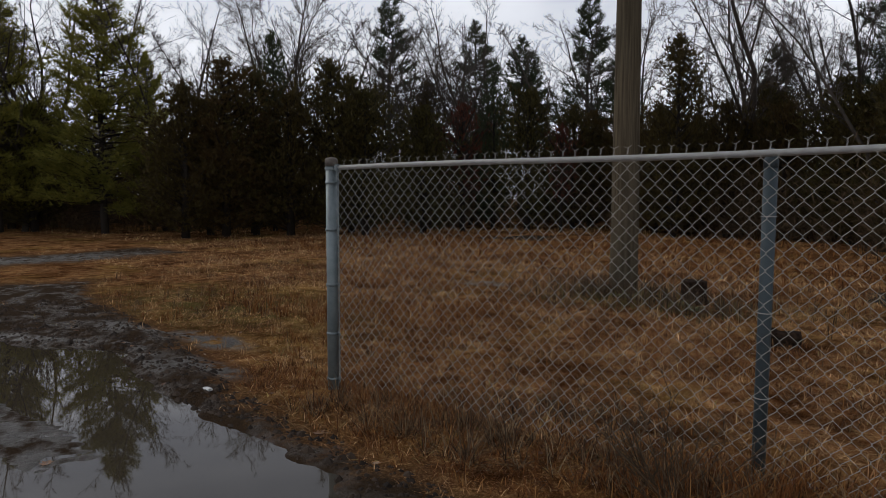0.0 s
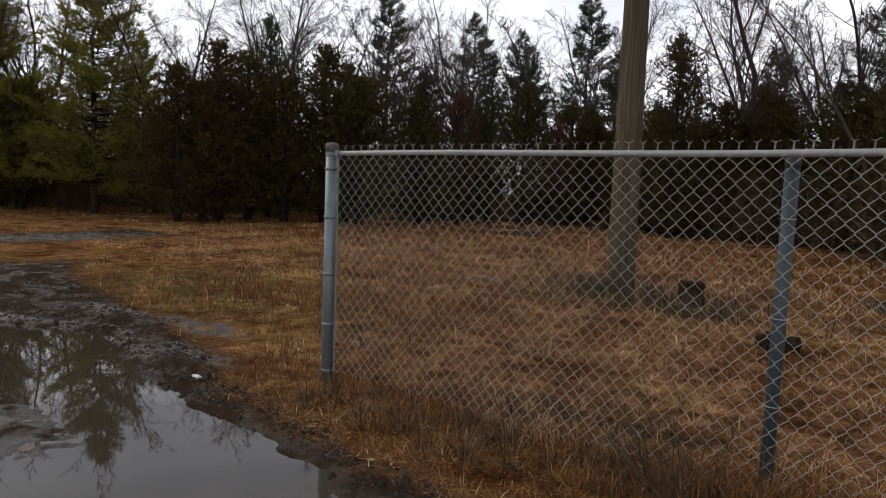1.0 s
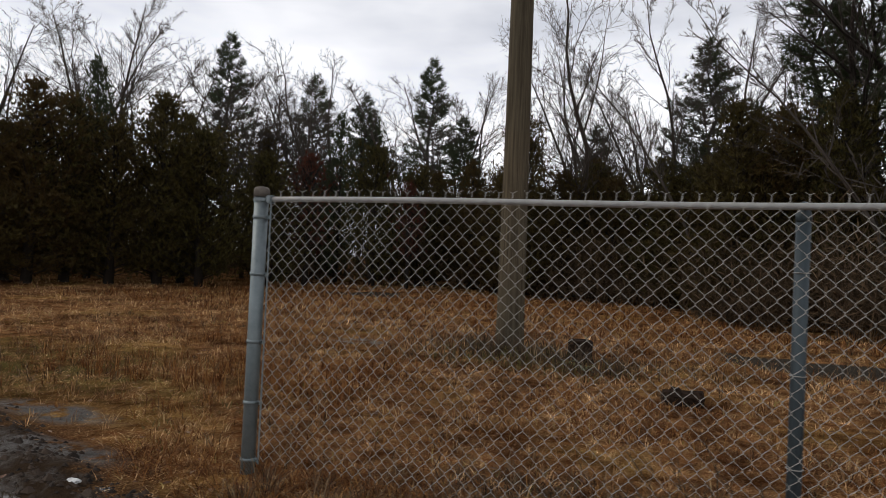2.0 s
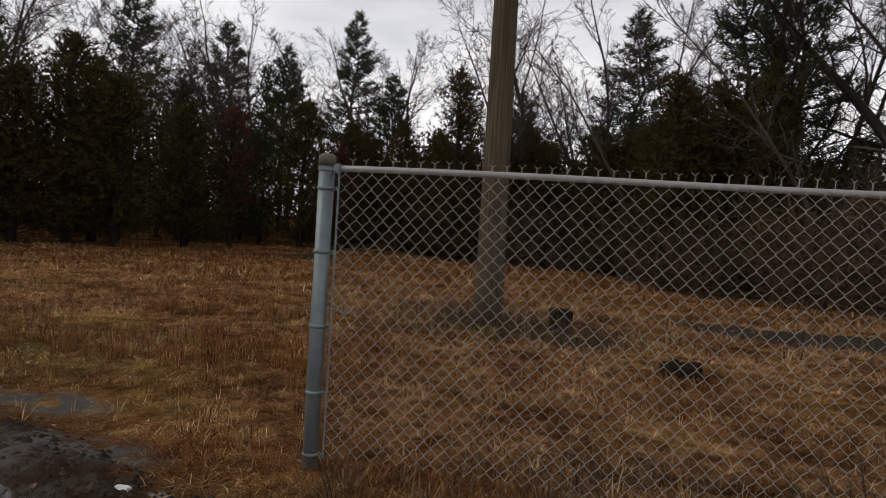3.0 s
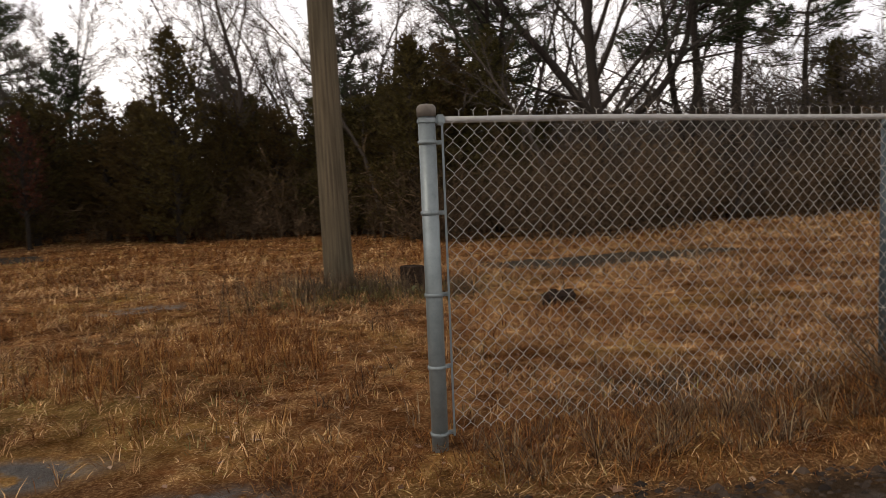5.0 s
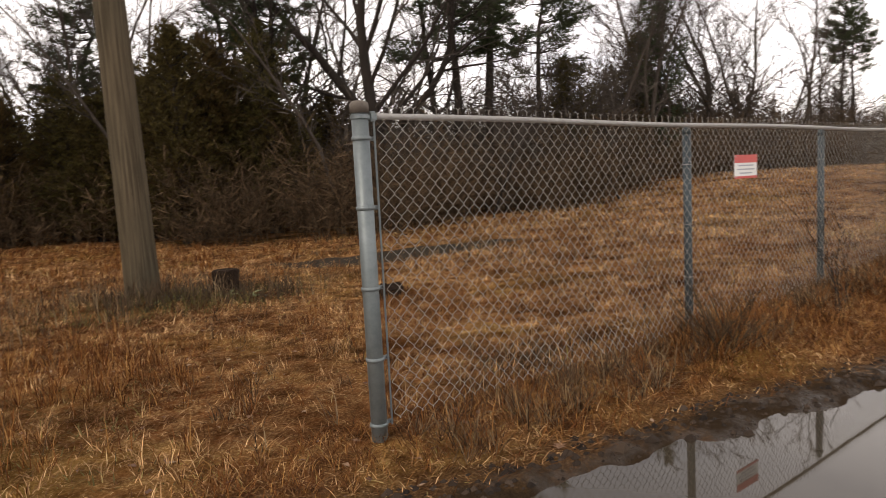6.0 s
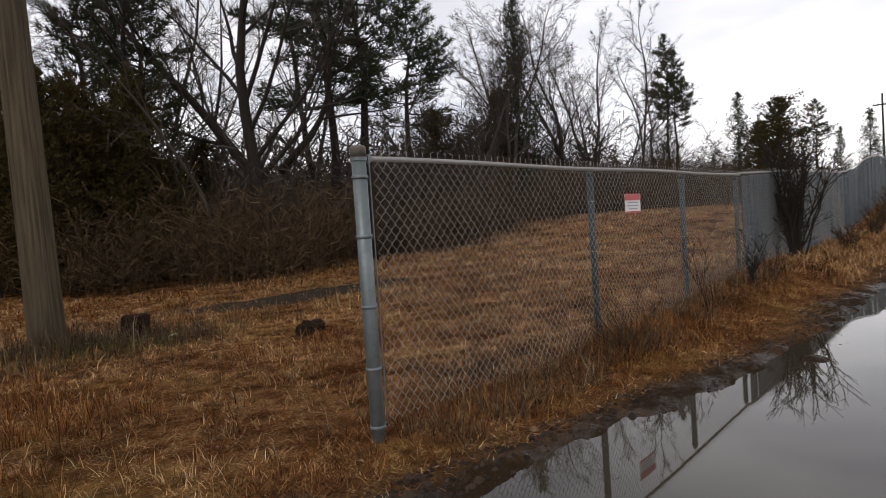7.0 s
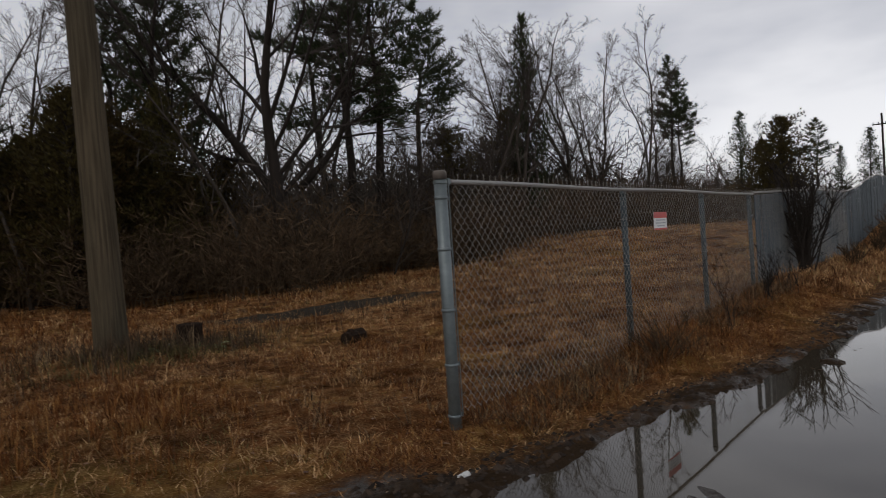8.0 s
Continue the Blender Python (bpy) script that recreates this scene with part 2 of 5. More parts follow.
gmask = m.ramp(grav, (0.35, (0, 0, 0)), (0.65, (1, 1, 1)))
gravc = m.ramp(m.noise(70, 4, 0.8), (0.3, (0.017, 0.014, 0.011)), (0.7, (0.11, 0.094, 0.074)))
siltn = m.mix(1.0, m.ramp(silt, (0.15, (0, 0, 0)), (0.7, (1, 1, 1))), m.ramp(m.noise(4.0, 6, 0.6), (0.40, (0, 0, 0)), (0.52, (1, 1, 1))), "MULTIPLY")
siltc = m.ramp(m.noise(26, 6, 0.7), (0.32, (0.030, 0.024, 0.018)), (0.6, (0.115, 0.102, 0.088)), (0.8, (0.19, 0.175, 0.155)))
m.color(m.mix(gmask, m.mix(siltn, m.mix(mmask, m.mix(dmask, straw, soil), mudc), siltc), gravc))
wet = m.ramp(m.noise(2.6, 5, 0.6), (0.46, (0.9,) * 3), (0.60, (0.25,) * 3))
m.rough(m.mix(siltn, m.mix(mmask, (0.92, 0.92, 0.92), wet), (0.30, 0.30, 0.30)))
hsum = m.mix(mmask, fine, m.mix(0.5, m.noise(20, 6, 0.65), fine))
m.bump(hsum, 1.0, 0.045)
m.l.new(m.mix(siltn, m.mix(mmask, (0.0, 0.0, 0.0), m.ramp(m.noise(2.6, 5, 0.6), (0.48, (0.02,) * 3), (0.64, (0.4,) * 3))), (0.55, 0.55, 0.55)), m.b.inputs["Specular IOR Level"])
M_GROUND = m.m

m = Mat("still_brown_water", 0.02)
m.color((0.048, 0.038, 0.026))
m.b.inputs["IOR"].default_value = 1.34
m.b.inputs["Specular IOR Level"].default_value = 0.75
m.bump(m.noise(4, 2), 0.015, 0.01)
M_WATER = m.m


# ---- mesh helpers ----
def mesh_of(name, verts, faces, mats, smooth=False, index=None):
    me = bpy.data.meshes.new(name)
    me.from_pydata(verts, [], faces)
    for mt in mats if isinstance(mats, (list, tuple)) else (mats,):
        me.materials.append(mt)
    if index is not None:
        me.polygons.foreach_set("material_index", index)
    if smooth:
        me.polygons.foreach_set("use_smooth", [True] * len(me.polygons))
    me.update()
    return me


def part(name, vf, mat, parent=None, label="", smooth=False):
    ob = new(name, mesh_of(name, vf[0], vf[1], mat, smooth))
    if parent is not None:
        ob.parent = parent
    return tagged(ob, label)


def tube(V, F, pts, radii, sides=6, cap=True):
    """Adds a tapered tube along pts to the lists V and F."""
    start = len(V)
    n = len(pts)
    ref = Vector((0.31, 0.87, 0.38))
    for i, p in enumerate(pts):
        d = (pts[min(i + 1, n - 1)] - pts[max(i - 1, 0)])
        d = d.normalized() if d.length > 1e-9 else Vector((0, 0, 1))
        a = d.cross(ref)
        a = a.normalized() if a.length > 1e-4 else d.orthogonal().normalized()
        b = d.cross(a)
        r = radii[i]
        for k in range(sides):
            w = 2 * math.pi * k / sides
            V.append(tuple(p + a * (r * math.cos(w)) + b * (r * math.sin(w))))
    for i in range(n - 1):
        for k in range(sides):
            k2 = (k + 1) % sides
            F.append((start + i * sides + k, start + i * sides + k2, start + (i + 1) * sides + k2, start + (i + 1) * sides + k))
    if cap:
        F.append(tuple(start + k for k in range(sides))[::-1])
        F.append(tuple(start + (n - 1) * sides + k for k in range(sides)))


def lathe(profile, sides=24, wobble=0.0, seed=1):
    """A turned shape from (radius, z) pairs, closed at both ends."""
    rng = random.Random(seed)
    V, F = [], []
    for r, z in profile:
        for k in range(sides):
            w = 2 * math.pi * k / sides
            q = r * (1 + wobble * (rng.random() - 0.5))
            V.append((q * math.cos(w), q * math.sin(w), z))
    for i in range(len(profile) - 1):
        for k in range(sides):
            k2 = (k + 1) % sides
            F.append((i * sides + k, i * sides + k2, (i + 1) * sides + k2, (i + 1) * sides + k))
    F.append(tuple(range(sides))[::-1])
    F.append(tuple((len(profile) - 1) * sides + k for k in range(sides)))
    return V, F


def box(x0, x1, y0, y1, z0, z1, bevel=0.0):
    bm = bmesh.new()
    bmesh.ops.create_cube(bm, size=1.0)
    for v in bm.verts:
        v.co = Vector(((x0 + x1) / 2 + v.co.x * (x1 - x0), (y0 + y1) / 2 + v.co.y * (y1 - y0), (z0 + z1) / 2 + v.co.z * (z1 - z0)))
    if bevel:
        bmesh.ops.bevel(bm, geom=bm.edges[:], offset=bevel, segments=2, affect="EDGES")
    V = [tuple(v.co) for v in bm.verts]
    bm.verts.index_update()
    F = [tuple(v.index for v in f.verts) for f in bm.faces]
    bm.free()
    return V, F


def smooth01(a, b, v):
    t = np.clip((v - a) / (b - a), 0, 1)
    return t * t * (3 - 2 * t)


def wave(x, y, scale, seed=0):
    """Cheap smooth noise on the plane, about -1 to 1, for arrays."""
    r = np.random.RandomState(seed + 11)
    out = np.zeros_like(x)
    for i in range(7):
        a, ph = r.uniform(0, 2 * math.pi), r.uniform(0, 2 * math.pi)
        fr = r.uniform(0.6, 1.7) * scale
        out = out + np.sin((x * math.cos(a) + y * math.sin(a)) * fr + ph + 1.3 * np.sin(fr * 0.6 * (y * math.cos(a) - x * math.sin(a)) + ph * 2))
    return out / 4.0


# ---- the lie of the land ----
WATER_Z = -0.04


def puddle_depth(x, y):
    """How far inside the long puddle a place lies, in metres; negative outside."""
    far = np.interp(x, [-6.5, -4.6, -3.8, -3.3, -2.8, -2.1, -1.5, -0.4, 0.3, 1.0, 1.6, 2.5, 3.6, 5.0, 7.5, 12.0],
                    [-0.9, -1.1, -0.95, -0.62, -0.45, -0.62, -0.84, -1.03, -1.08, -1.17, -1.3, -1.52, -1.62, -1.75, -1.8, -1.9])
    near = np.interp(x, [-6.5, -4.6, -3.0, -1.0, 0.2, 0.8, 3.0, 5.0, 8.0, 12.0],
                     [-1.4, -1.9, -2.7, -2.9, -2.75, -2.65, -2.6, -2.6, -2.55, -2.5])
    s = 0.12 + np.minimum(far - y, y - near) + 0.06 * wave(x, y, 6.0, 3) + 0.03 * wave(x, y, 17.0, 4)
    s = np.minimum(s, np.minimum((x + 5.2) * 0.5, (13.0 - x) * 0.5))
    return s


def mud_mask(x, y):
    """1 on the muddy track, 0 on the grass."""
    top = np.interp(x, [-30, -14, -9, -6, -4.2, -2.8, -1.5, -0.3, 0.6, 1.4, 2.2, 4, 8, 16, 40], [12, 5.2, 2.0, 0.6, 0.15, 0.0, -0.42, -0.92, -1.10, -1.26, -1.44, -1.62, -1.72, -1.72, -1.72])
    bot = np.interp(x, [-30, -14, -9, -6, -4], [8, 1.2, -1.6, -5, -9])
    d = np.minimum(np.minimum(top - y, y - bot), (x + 8.6) * 0.6)
    d = np.maximum(d, np.minimum(0.5 - np.abs(x + 13.6 + 0.1 * y) * 0.6, 6.5 - y))
    d = d + 0.16 * wave(x, y, 2.2, 5) + 0.09 * wave(x, y, 7, 6) + 0.05 * wave(x, y, 19, 8)
    return smooth01(-1.05, 0.40, d)


def gravel_mask(x, y):
    cy = np.interp(x, [2.5, 3.5, 4.5, 6.0, 8.0], [9.0, 8.3, 7.6, 7.4, 6.9])
    wide = np.interp(x, [3, 4, 6, 7, 8], [0.6, 0.95, 0.85, 0.45, 0.15])
    d = np.minimum(wide - np.abs(y - cy), np.minimum(x - 3.1, 8.0 - x)) + 0.16 * wave(x, y, 2.5, 9)
    d2 = 1.1 - np.hypot((x + 8.5) * 0.6, y - 18) + 0.2 * wave(x, y, 2, 10)
    return smooth01(-0.2, 0.2, np.maximum(d, d2))


def silt_mask(x, y):
    """1 where pale wet silt has washed out over the track and the worn grass."""
    out = 1.4 * np.exp(-((y + 1.98 - 0.04 * (x + 1)) / 0.36) ** 4) * (1 - smooth01(0.4, 1.1, x)) * smooth01(-5, -3.4, x)
    for cx, cy, rx, ry in ((-2.4, 0.45, 0.7, 0.22), (-1.5, -0.32, 0.75, 0.22), (-3.6, 0.15, 0.8, 0.25), (-2.6, 6.1, 0.6, 0.25), (-13.5, 3.6, 0.9, 2.6)):
        out = np.maximum(out, np.exp(-((x - cx) / rx) ** 2 - ((y - cy) / ry) ** 2))
    rim = np.exp(-((puddle_depth(x, y) + 0.07) / 0.08) ** 2) * (1 - smooth01(-1.9, -1.0, x)) * smooth01(-1.5, -1.1, y)
    return np.clip(np.maximum(out, rim) * (0.95 + 0.45 * wave(x, y, 6, 61)), 0, 1)


def moss_mask(x, y):
    """1 where the grass is short, damp and greenish."""
    return np.maximum(np.exp(-((x + 4.5) / 3.0) ** 2 - ((y - 2.0) / 1.6) ** 2), 0.8 * np.exp(-((x - 12) / 4.0) ** 2 - ((y - 9.7) / 1.2) ** 2))


def land(x, y):
    """Height of the ground."""
    x, y = np.asarray(x, float), np.asarray(y, float)
    mud = smooth01(0.45, 0.85, mud_mask(x, y))
    verge = smooth01(-1.35, -0.5, y)
    z = 0.22 * smooth01(2, 10, x) * verge + 0.65 * smooth01(16, 25, x) * smooth01(-1.6, -0.2, y)
    z = z + 0.34 * smooth01(9, 21, x) * smooth01(0.6, 7, y)
    z = z + 0.5 * smooth01(14, 34, np.hypot(x * 0.6 + 6, y - 3)) * smooth01(8, 20, y)
    z = z + 0.16 * np.exp(-((x - 0.25) ** 2 + (y - 6.1) ** 2) / 1.3)
    z = z - 0.07 * np.exp(-((x - 2.6) ** 2 / 4 + (y - 3.5) ** 2 / 3))
    z = z + (1 - mud) * (0.020 * wave(x, y, 2.4, 1) + 0.010 * wave(x, y, 8, 2)) + (1 - mud) * 0.05 * wave(x, y, 0.35, 7)
    near = smooth01(-1.05, -0.25, y) * (1 - smooth01(0.4, 1.2, y))
    z = z + 0.02 * near
    z = np.where(mud < 0.7, np.maximum(z, -0.025), z)
    # muddy track with ruts, lower than the grass
    rut = 0.020 * wave(x * 0.5, y * 1.5, 9, 12) + 0.009 * wave(x, y, 24, 13) * (0.4 + np.abs(wave(x, y, 3, 15))) + 0.018 * wave(x, y, 4, 14)
    z = z + mud * (-0.005 + rut)
    s = puddle_depth(x, y)
    bowl = -0.075 * smooth01(-0.12, 0.22, s)
    z = np.where(s > -0.15, z * (1 - smooth01(-0.15, 0.1, s)) + (bowl + 0.35 * rut) * smooth01(-0.15, 0.1, s), z)
    tongue = np.exp(-((y + 1.98 - 0.04 * (x + 1)) / 0.30) ** 4) * (1 - smooth01(-0.9, 0.8, x)) * smooth01(-4.5, -3, x)
    z = z + tongue * (0.046 + 0.008 * np.sin((x * 0.8 - np.abs(y + 1.98) * 0.6) * 48) + 0.010 * wave(x, y, 9, 17) + 0.008 * wave(x, y, 27, 18))
    isl = np.exp(-(((x - 3.6) / 0.9) ** 2 + ((y + 1.85 + 0.15 * (x - 3.6)) / 0.16) ** 2))
    return z + 0.05 * isl * np.clip(0.55 + 0.9 * wave(x, y, 11, 22) + 0.5 * wave(x, y, 28, 23), 0, 1.4)


def land1(x, y):
    return float(land(np.array([x]), np.array([y]))[0])


def graded(lo, hi, step, far):
    mid_part = list(np.arange(lo, hi + 1e-6, step))
    up, s = [], step
    while (up[-1] if up else hi) < far:
        s *= 1.09
        up.append((up[-1] if up else hi) + s)
    down, s = [], step
    while (down[-1] if down else lo) > -far:
        s *= 1.09
        down.append((down[-1] if down else lo) - s)
    return np.array(down[::-1] + mid_part + up)


def build_ground():
    xs, ys = graded(-5.5, 7.0, 0.05, 900), graded(-4.2, 3.5, 0.05, 900)
    X, Y = np.meshgrid(xs, ys)
    Z = land(X.ravel(), Y.ravel())
    V = np.stack([X.ravel(), Y.ravel(), Z], 1)
    nx, ny = len(xs), len(ys)
    i, j = np.meshgrid(np.arange(nx - 1), np.arange(ny - 1))
    a = (j * nx + i).ravel()
    F = np.stack([a, a + 1, a + 1 + nx, a + nx], 1)
    me = mesh_of("ground", V.tolist(), F.tolist(), M_GROUND, True)
    for nm, fn in (("mud", mud_mask), ("gravel", gravel_mask), ("silt", silt_mask), ("moss", moss_mask)):
        at = me.attributes.new(nm, "FLOAT", "POINT")
        at.data.foreach_set("value", fn(X.ravel(), Y.ravel()).astype(np.float32))
    return tagged(new("ground", me), "field of matted dry brown grass with a wet muddy track", "ground", kind="structure")


build_ground()
wv = [(-16, -9, WATER_Z), (-4.6, -9, WATER_Z), (14.5, -9, WATER_Z), (14.5, -0.3, WATER_Z), (-4.6, -0.3, WATER_Z), (-4.6, 4, WATER_Z), (-16, 4, WATER_Z), (-16, -0.3, WATER_Z)]
wob = part("water", (wv, [(0, 1, 4, 7), (1, 2, 3, 4), (7, 4, 5, 6)]), M_WATER)
tagged(wob, "still rain puddle lying in the muddy track", "puddle", kind="structure")


# ---- chain-link fence ----
def fence_post(x, y, z0, z1, r, parent, name="line_post"):
    return part(name, shift(lathe([(r, z0 - 0.25), (r, (z0 + z1) / 2), (r, z1)], 20), x, y, 0), M_LINE, parent, smooth=False)


def shift(vf, x, y, z):
    return [(a + x, b + y, c + z) for a, b, c in vf[0]], vf[1]


def flat_smooth(ob):
    ob.data.polygons.foreach_set("use_smooth", [len(p.vertices) == 4 for p in ob.data.polygons])
    return ob


def chain_link(x0, x1, y, z0, z1, w=0.081, h=0.088, r=0.0016, seed=3):
    """Zigzag wires between x0 and x1, each hooked into the next, with twisted ends over the top."""
    rng = random.Random(seed)
    V, F = [], []
    rows = int(round((z1 - z0) / (h / 2)))
    n = int((x1 - x0) / (w / 2))
    for i in range(n):
        xc = x0 + (i + 0.5) * w / 2
        hand = 1 if i % 2 else -1
        pts = []
        for k in range(rows + 1):
            s = hand * (1 if (k % 2) == 0 else -1)
            zz = z1 - k * h / 2
            bow = 0.005 * math.sin(xc * 2.1 + zz * 3.0) + 0.10 * max(0.0, 0.3 - zz) * math.sin(xc * 2.6)
            xx = xc + s * (w / 4 + 0.0016) + 0.0015 * math.sin(zz * 9 + xc * 3)
            jz = 0.0025 * math.sin(xc * 7.0 + zz * 2)
            pts += [Vector((xx, y + bow + 0.003 * hand, zz + 0.004 + jz)), Vector((xx, y + bow - 0.003 * hand, zz - 0.004 + jz))]
        tube(V, F, pts, [r] * len(pts), 4, False)
        if hand > 0:
            # twisted barb where two wires meet
            top = pts[0]
            for sgn in (-1, 1):
                j = rng.uniform(-0.004, 0.004)
                tip = [top + Vector((0.0, 0.001 * sgn, -0.004)), top + Vector((0.003 * sgn, 0.003 * sgn, 0.010)),
                       top + Vector((-0.004 * sgn, -0.003 * sgn, 0.021)), top + Vector((0.019 * sgn + j, 0.006 * sgn, 0.036 + rng.uniform(-0.006, 0.006)))]
                tube(V, F, tip, [r, r, r, r * 0.9], 4, False)
    return V, F


def ring(x, y, z, r, hgt, thick, sides=24):
    V, F = lathe([(r, z - hgt / 2), (r + thick, z - hgt / 2 + 0.003), (r + thick, z + hgt / 2 - 0.003), (r, z + hgt / 2)], sides)
    return shift((V, F), x, y, 0)


RAIL_Z, POST_R = 1.775, 0.046
fence = new("chain_link_fence")
tagged(fence, "galvanised chain-link fence with round end post and top rail", "fence")
end_post = flat_smooth(part("end_post", lathe([(POST_R, -0.3), (POST_R, 0.8), (POST_R, 1.80)], 28), M_STEEL, fence, "blue-grey galvanised end post with scuffed patches"))
flat_smooth(part("post_cap", lathe([(POST_R + 0.005, 1.79), (POST_R + 0.005, 1.838), (POST_R + 0.001, 1.846), (0.036, 1.855), (0.012, 1.859)], 28), M_CAP, end_post, "rusty domed post cap"))
for z in (1.657, 1.284, 0.842, 0.445, 0.073):
    band = flat_smooth(part("tension_band", ring(0, 0, z, POST_R, 0.024, 0.006), M_STEEL, end_post))
    lug = part("band_lug", box(POST_R, POST_R + 0.036, -0.008, 0.008, z - 0.011, z + 0.011, 0.002), M_STEEL, band)
    bolt = shift(lathe([(0.006, -0.02), (0.006, 0.02)], 8), 0, 0, 0)
    bv = [(POST_R + 0.02, c, z + b) for a, b, c in [(q[0], q[0] * 0 + q[1], q[2]) for q in bolt[0]]]
    part("bolt", (bv, bolt[1]), M_STEEL, band)
part("brace_band", ring(0, 0, RAIL_Z - 0.005, POST_R, 0.026, 0.006), M_STEEL, end_post)
part("tension_bar", box(POST_R + 0.030, POST_R + 0.042, -0.009, -0.003, 0.05, 1.76, 0.002), M_STEEL, fence)
V, F = [], []
tube(V, F, [Vector((POST_R + 0.004, 0.0, RAIL_Z))] + [Vector((x, 0.012 * math.sin(x * 0.9), RAIL_Z + 0.006 * math.sin(x * 1.7))) for x in np.arange(0.3, 8.05, 0.25)],
     [0.0180] * 33, 14)
part("top_rail", (V, F), M_RAIL, fence, smooth=True)
part("rail_end_cup", shift(box(POST_R + 0.002, POST_R + 0.05, -0.027, 0.027, RAIL_Z - 0.027, RAIL_Z + 0.027, 0.009), 0, 0, 0), M_STEEL, fence)
for x in (3.16, 5.68, 8.0):
    g0 = land1(x, 0)
    post = flat_smooth(fence_post(x, 0.062, g0, 1.735, 0.034, fence))
    flat_smooth(part("loop_cap", shift(lathe([(0.0365, 1.70), (0.0365, 1.735), (0.030, 1.752), (0.020, 1.79), (0.006, 1.80)], 20), x, 0.062, 0), M_LINE, post))
    for z in (1.45, 0.95, 0.5):
        part("tie_wire", ring(x, 0.062, z, 0.0365, 0.005, 0.004, 16), M_WIRE, post)
part("chain_link_fabric", chain_link(0.09, 8.0, -0.028, 0.06, 1.795), M_WIRE, fence, "dull silver diamond wire mesh")

# ---- warning sign wired to the mesh ----
sign = new("fence_sign")
tagged(sign, "small red and white notice sign wired to the mesh", "sign")
sign.location = (3.93, -0.036, 1.41)
part("board", box(-0.195, 0.195, -0.002, 0.002, -0.105, 0.105, 0.0015), M_SIGN, sign)
part("header_band", box(-0.195, 0.195, -0.005, -0.0022, 0.034, 0.105), M_RED, sign, "red band")
part("footer_band", box(-0.195, 0.195, -0.005, -0.0022, -0.105, -0.084), M_RED, sign, "red band")
for z, hw in ((0.010, 0.13), (-0.024, 0.15), (-0.058, 0.11)):
    part("print_bar", box(-hw, hw, -0.004, -0.0022, z - 0.006, z + 0.006), M_PRINT, sign)
for sx in (-0.175, 0.175):
    for sz in (-0.09, 0.09):
        part("wire_tie", box(sx - 0.004, sx + 0.004, -0.007, 0.012, sz - 0.004, sz + 0.004), M_WIRE, sign)


# ---- slatted privacy fence running on along the track ----
def fence_base(x):
    return 0.06 + 0.17 * float(smooth01(6, 14, x)) + 0.72 * float(smooth01(16.2, 24.5, x)) - 0.35 * float(smooth01(30, 60, x))


slat_fence = new("slatted_fence")
tagged(slat_fence, "chain-link fence filled with blue-grey privacy slats", "fence")
V, F = [], []
rail_pts = [Vector((x, 0.0, fence_base(x) + 1.715)) for x in np.arange(8.0, 72, 0.8)]
tube(V, F, rail_pts, [0.0180] * len(rail_pts), 8)
part("top_rail", (V, F), M_RAIL, slat_fence, smooth=True)
x = 9.75
while x < 70:
    b = fence_base(x)
    flat_smooth(fence_post(x, 0.062, b - 0.1, b + 1.70, 0.036, slat_fence))
    x += 2.95
V, F = chain_link(8.0, 17.0, -0.028, 0.2, 1.795, r=0.0016, seed=5)
V = [(a, b, c + fence_base(a) - 0.06) for a, b, c in V]
part("chain_link_fabric", (V, F), M_WIRE, slat_fence)
slat_mesh = mesh_of("slat", *box(-0.031, 0.031, -0.004, 0.004, 0.02, 1.70), M_SLAT)
x, k, rest_v, rest_f = 8.02, 0, [], []
srng = random.Random(8)
while x < 70:
    if k < 260:
        s = new("slat", slat_mesh)
        s.parent = slat_fence
        s.location = (x, -0.02, fence_base(x) - 0.02 + srng.uniform(-0.012, 0.008))
        s.rotation_euler = (srng.uniform(-0.004, 0.004), srng.uniform(-0.004, 0.004), srng.uniform(-0.12, 0.12))
    else:
        bv, bf = shift(box(-0.034, 0.034, -0.004, 0.004, 0.0, 1.70), x, -0.02, fence_base(x))
        o = len(rest_v)
        rest_v += bv
        rest_f += [tuple(i + o for i in f) for f in bf]
    x += 0.0725
    k += 1
tagged(part("far_slats", (rest_v, rest_f), M_SLAT, slat_fence), kind="stuff")

# ---- utility pole, stump, log, stones ----
POLE = (0.086, 6.03)
prof = [(0.225, -0.4), (0.222, 0.0), (0.210, 0.6), (0.200, 2.0), (0.186, 4.0), (0.17, 7.0), (0.16, 11.0), (0.12, 11.05)]
pole = flat_smooth(part("utility_pole", lathe(prof, 32, 0.006, 4), M_POLE))
pole.location = (*POLE, land1(*POLE) - 0.05)
pole.rotation_euler = (radians(-1.2), radians(-0.75), 0)
tagged(pole, "tall weathered brown wooden utility pole standing in the grass", "utility pole")


def lumpy(rx, ry, rz, seed, cuts=3, amp=0.18):
    """A rough rounded lump, flat underneath."""
    bm = bmesh.new()
    bmesh.ops.create_icosphere(bm, subdivisions=cuts, radius=1.0)
    for v in bm.verts:
        d = noise.noise(v.co * 1.7 + Vector((seed * 3.1, 0, 0))) * amp * 2 + noise.noise(v.co * 5 + Vector((0, seed, 0))) * amp * 0.6
        v.co = v.co * (1 + d)
        v.co = Vector((v.co.x * rx, v.co.y * ry, max(v.co.z, -0.55) * rz))
    V = [tuple(v.co) for v in bm.verts]
    bm.verts.index_update()
    F = [tuple(v.index for v in f.verts) for f in bm.faces]
    bm.free()
    return V, F


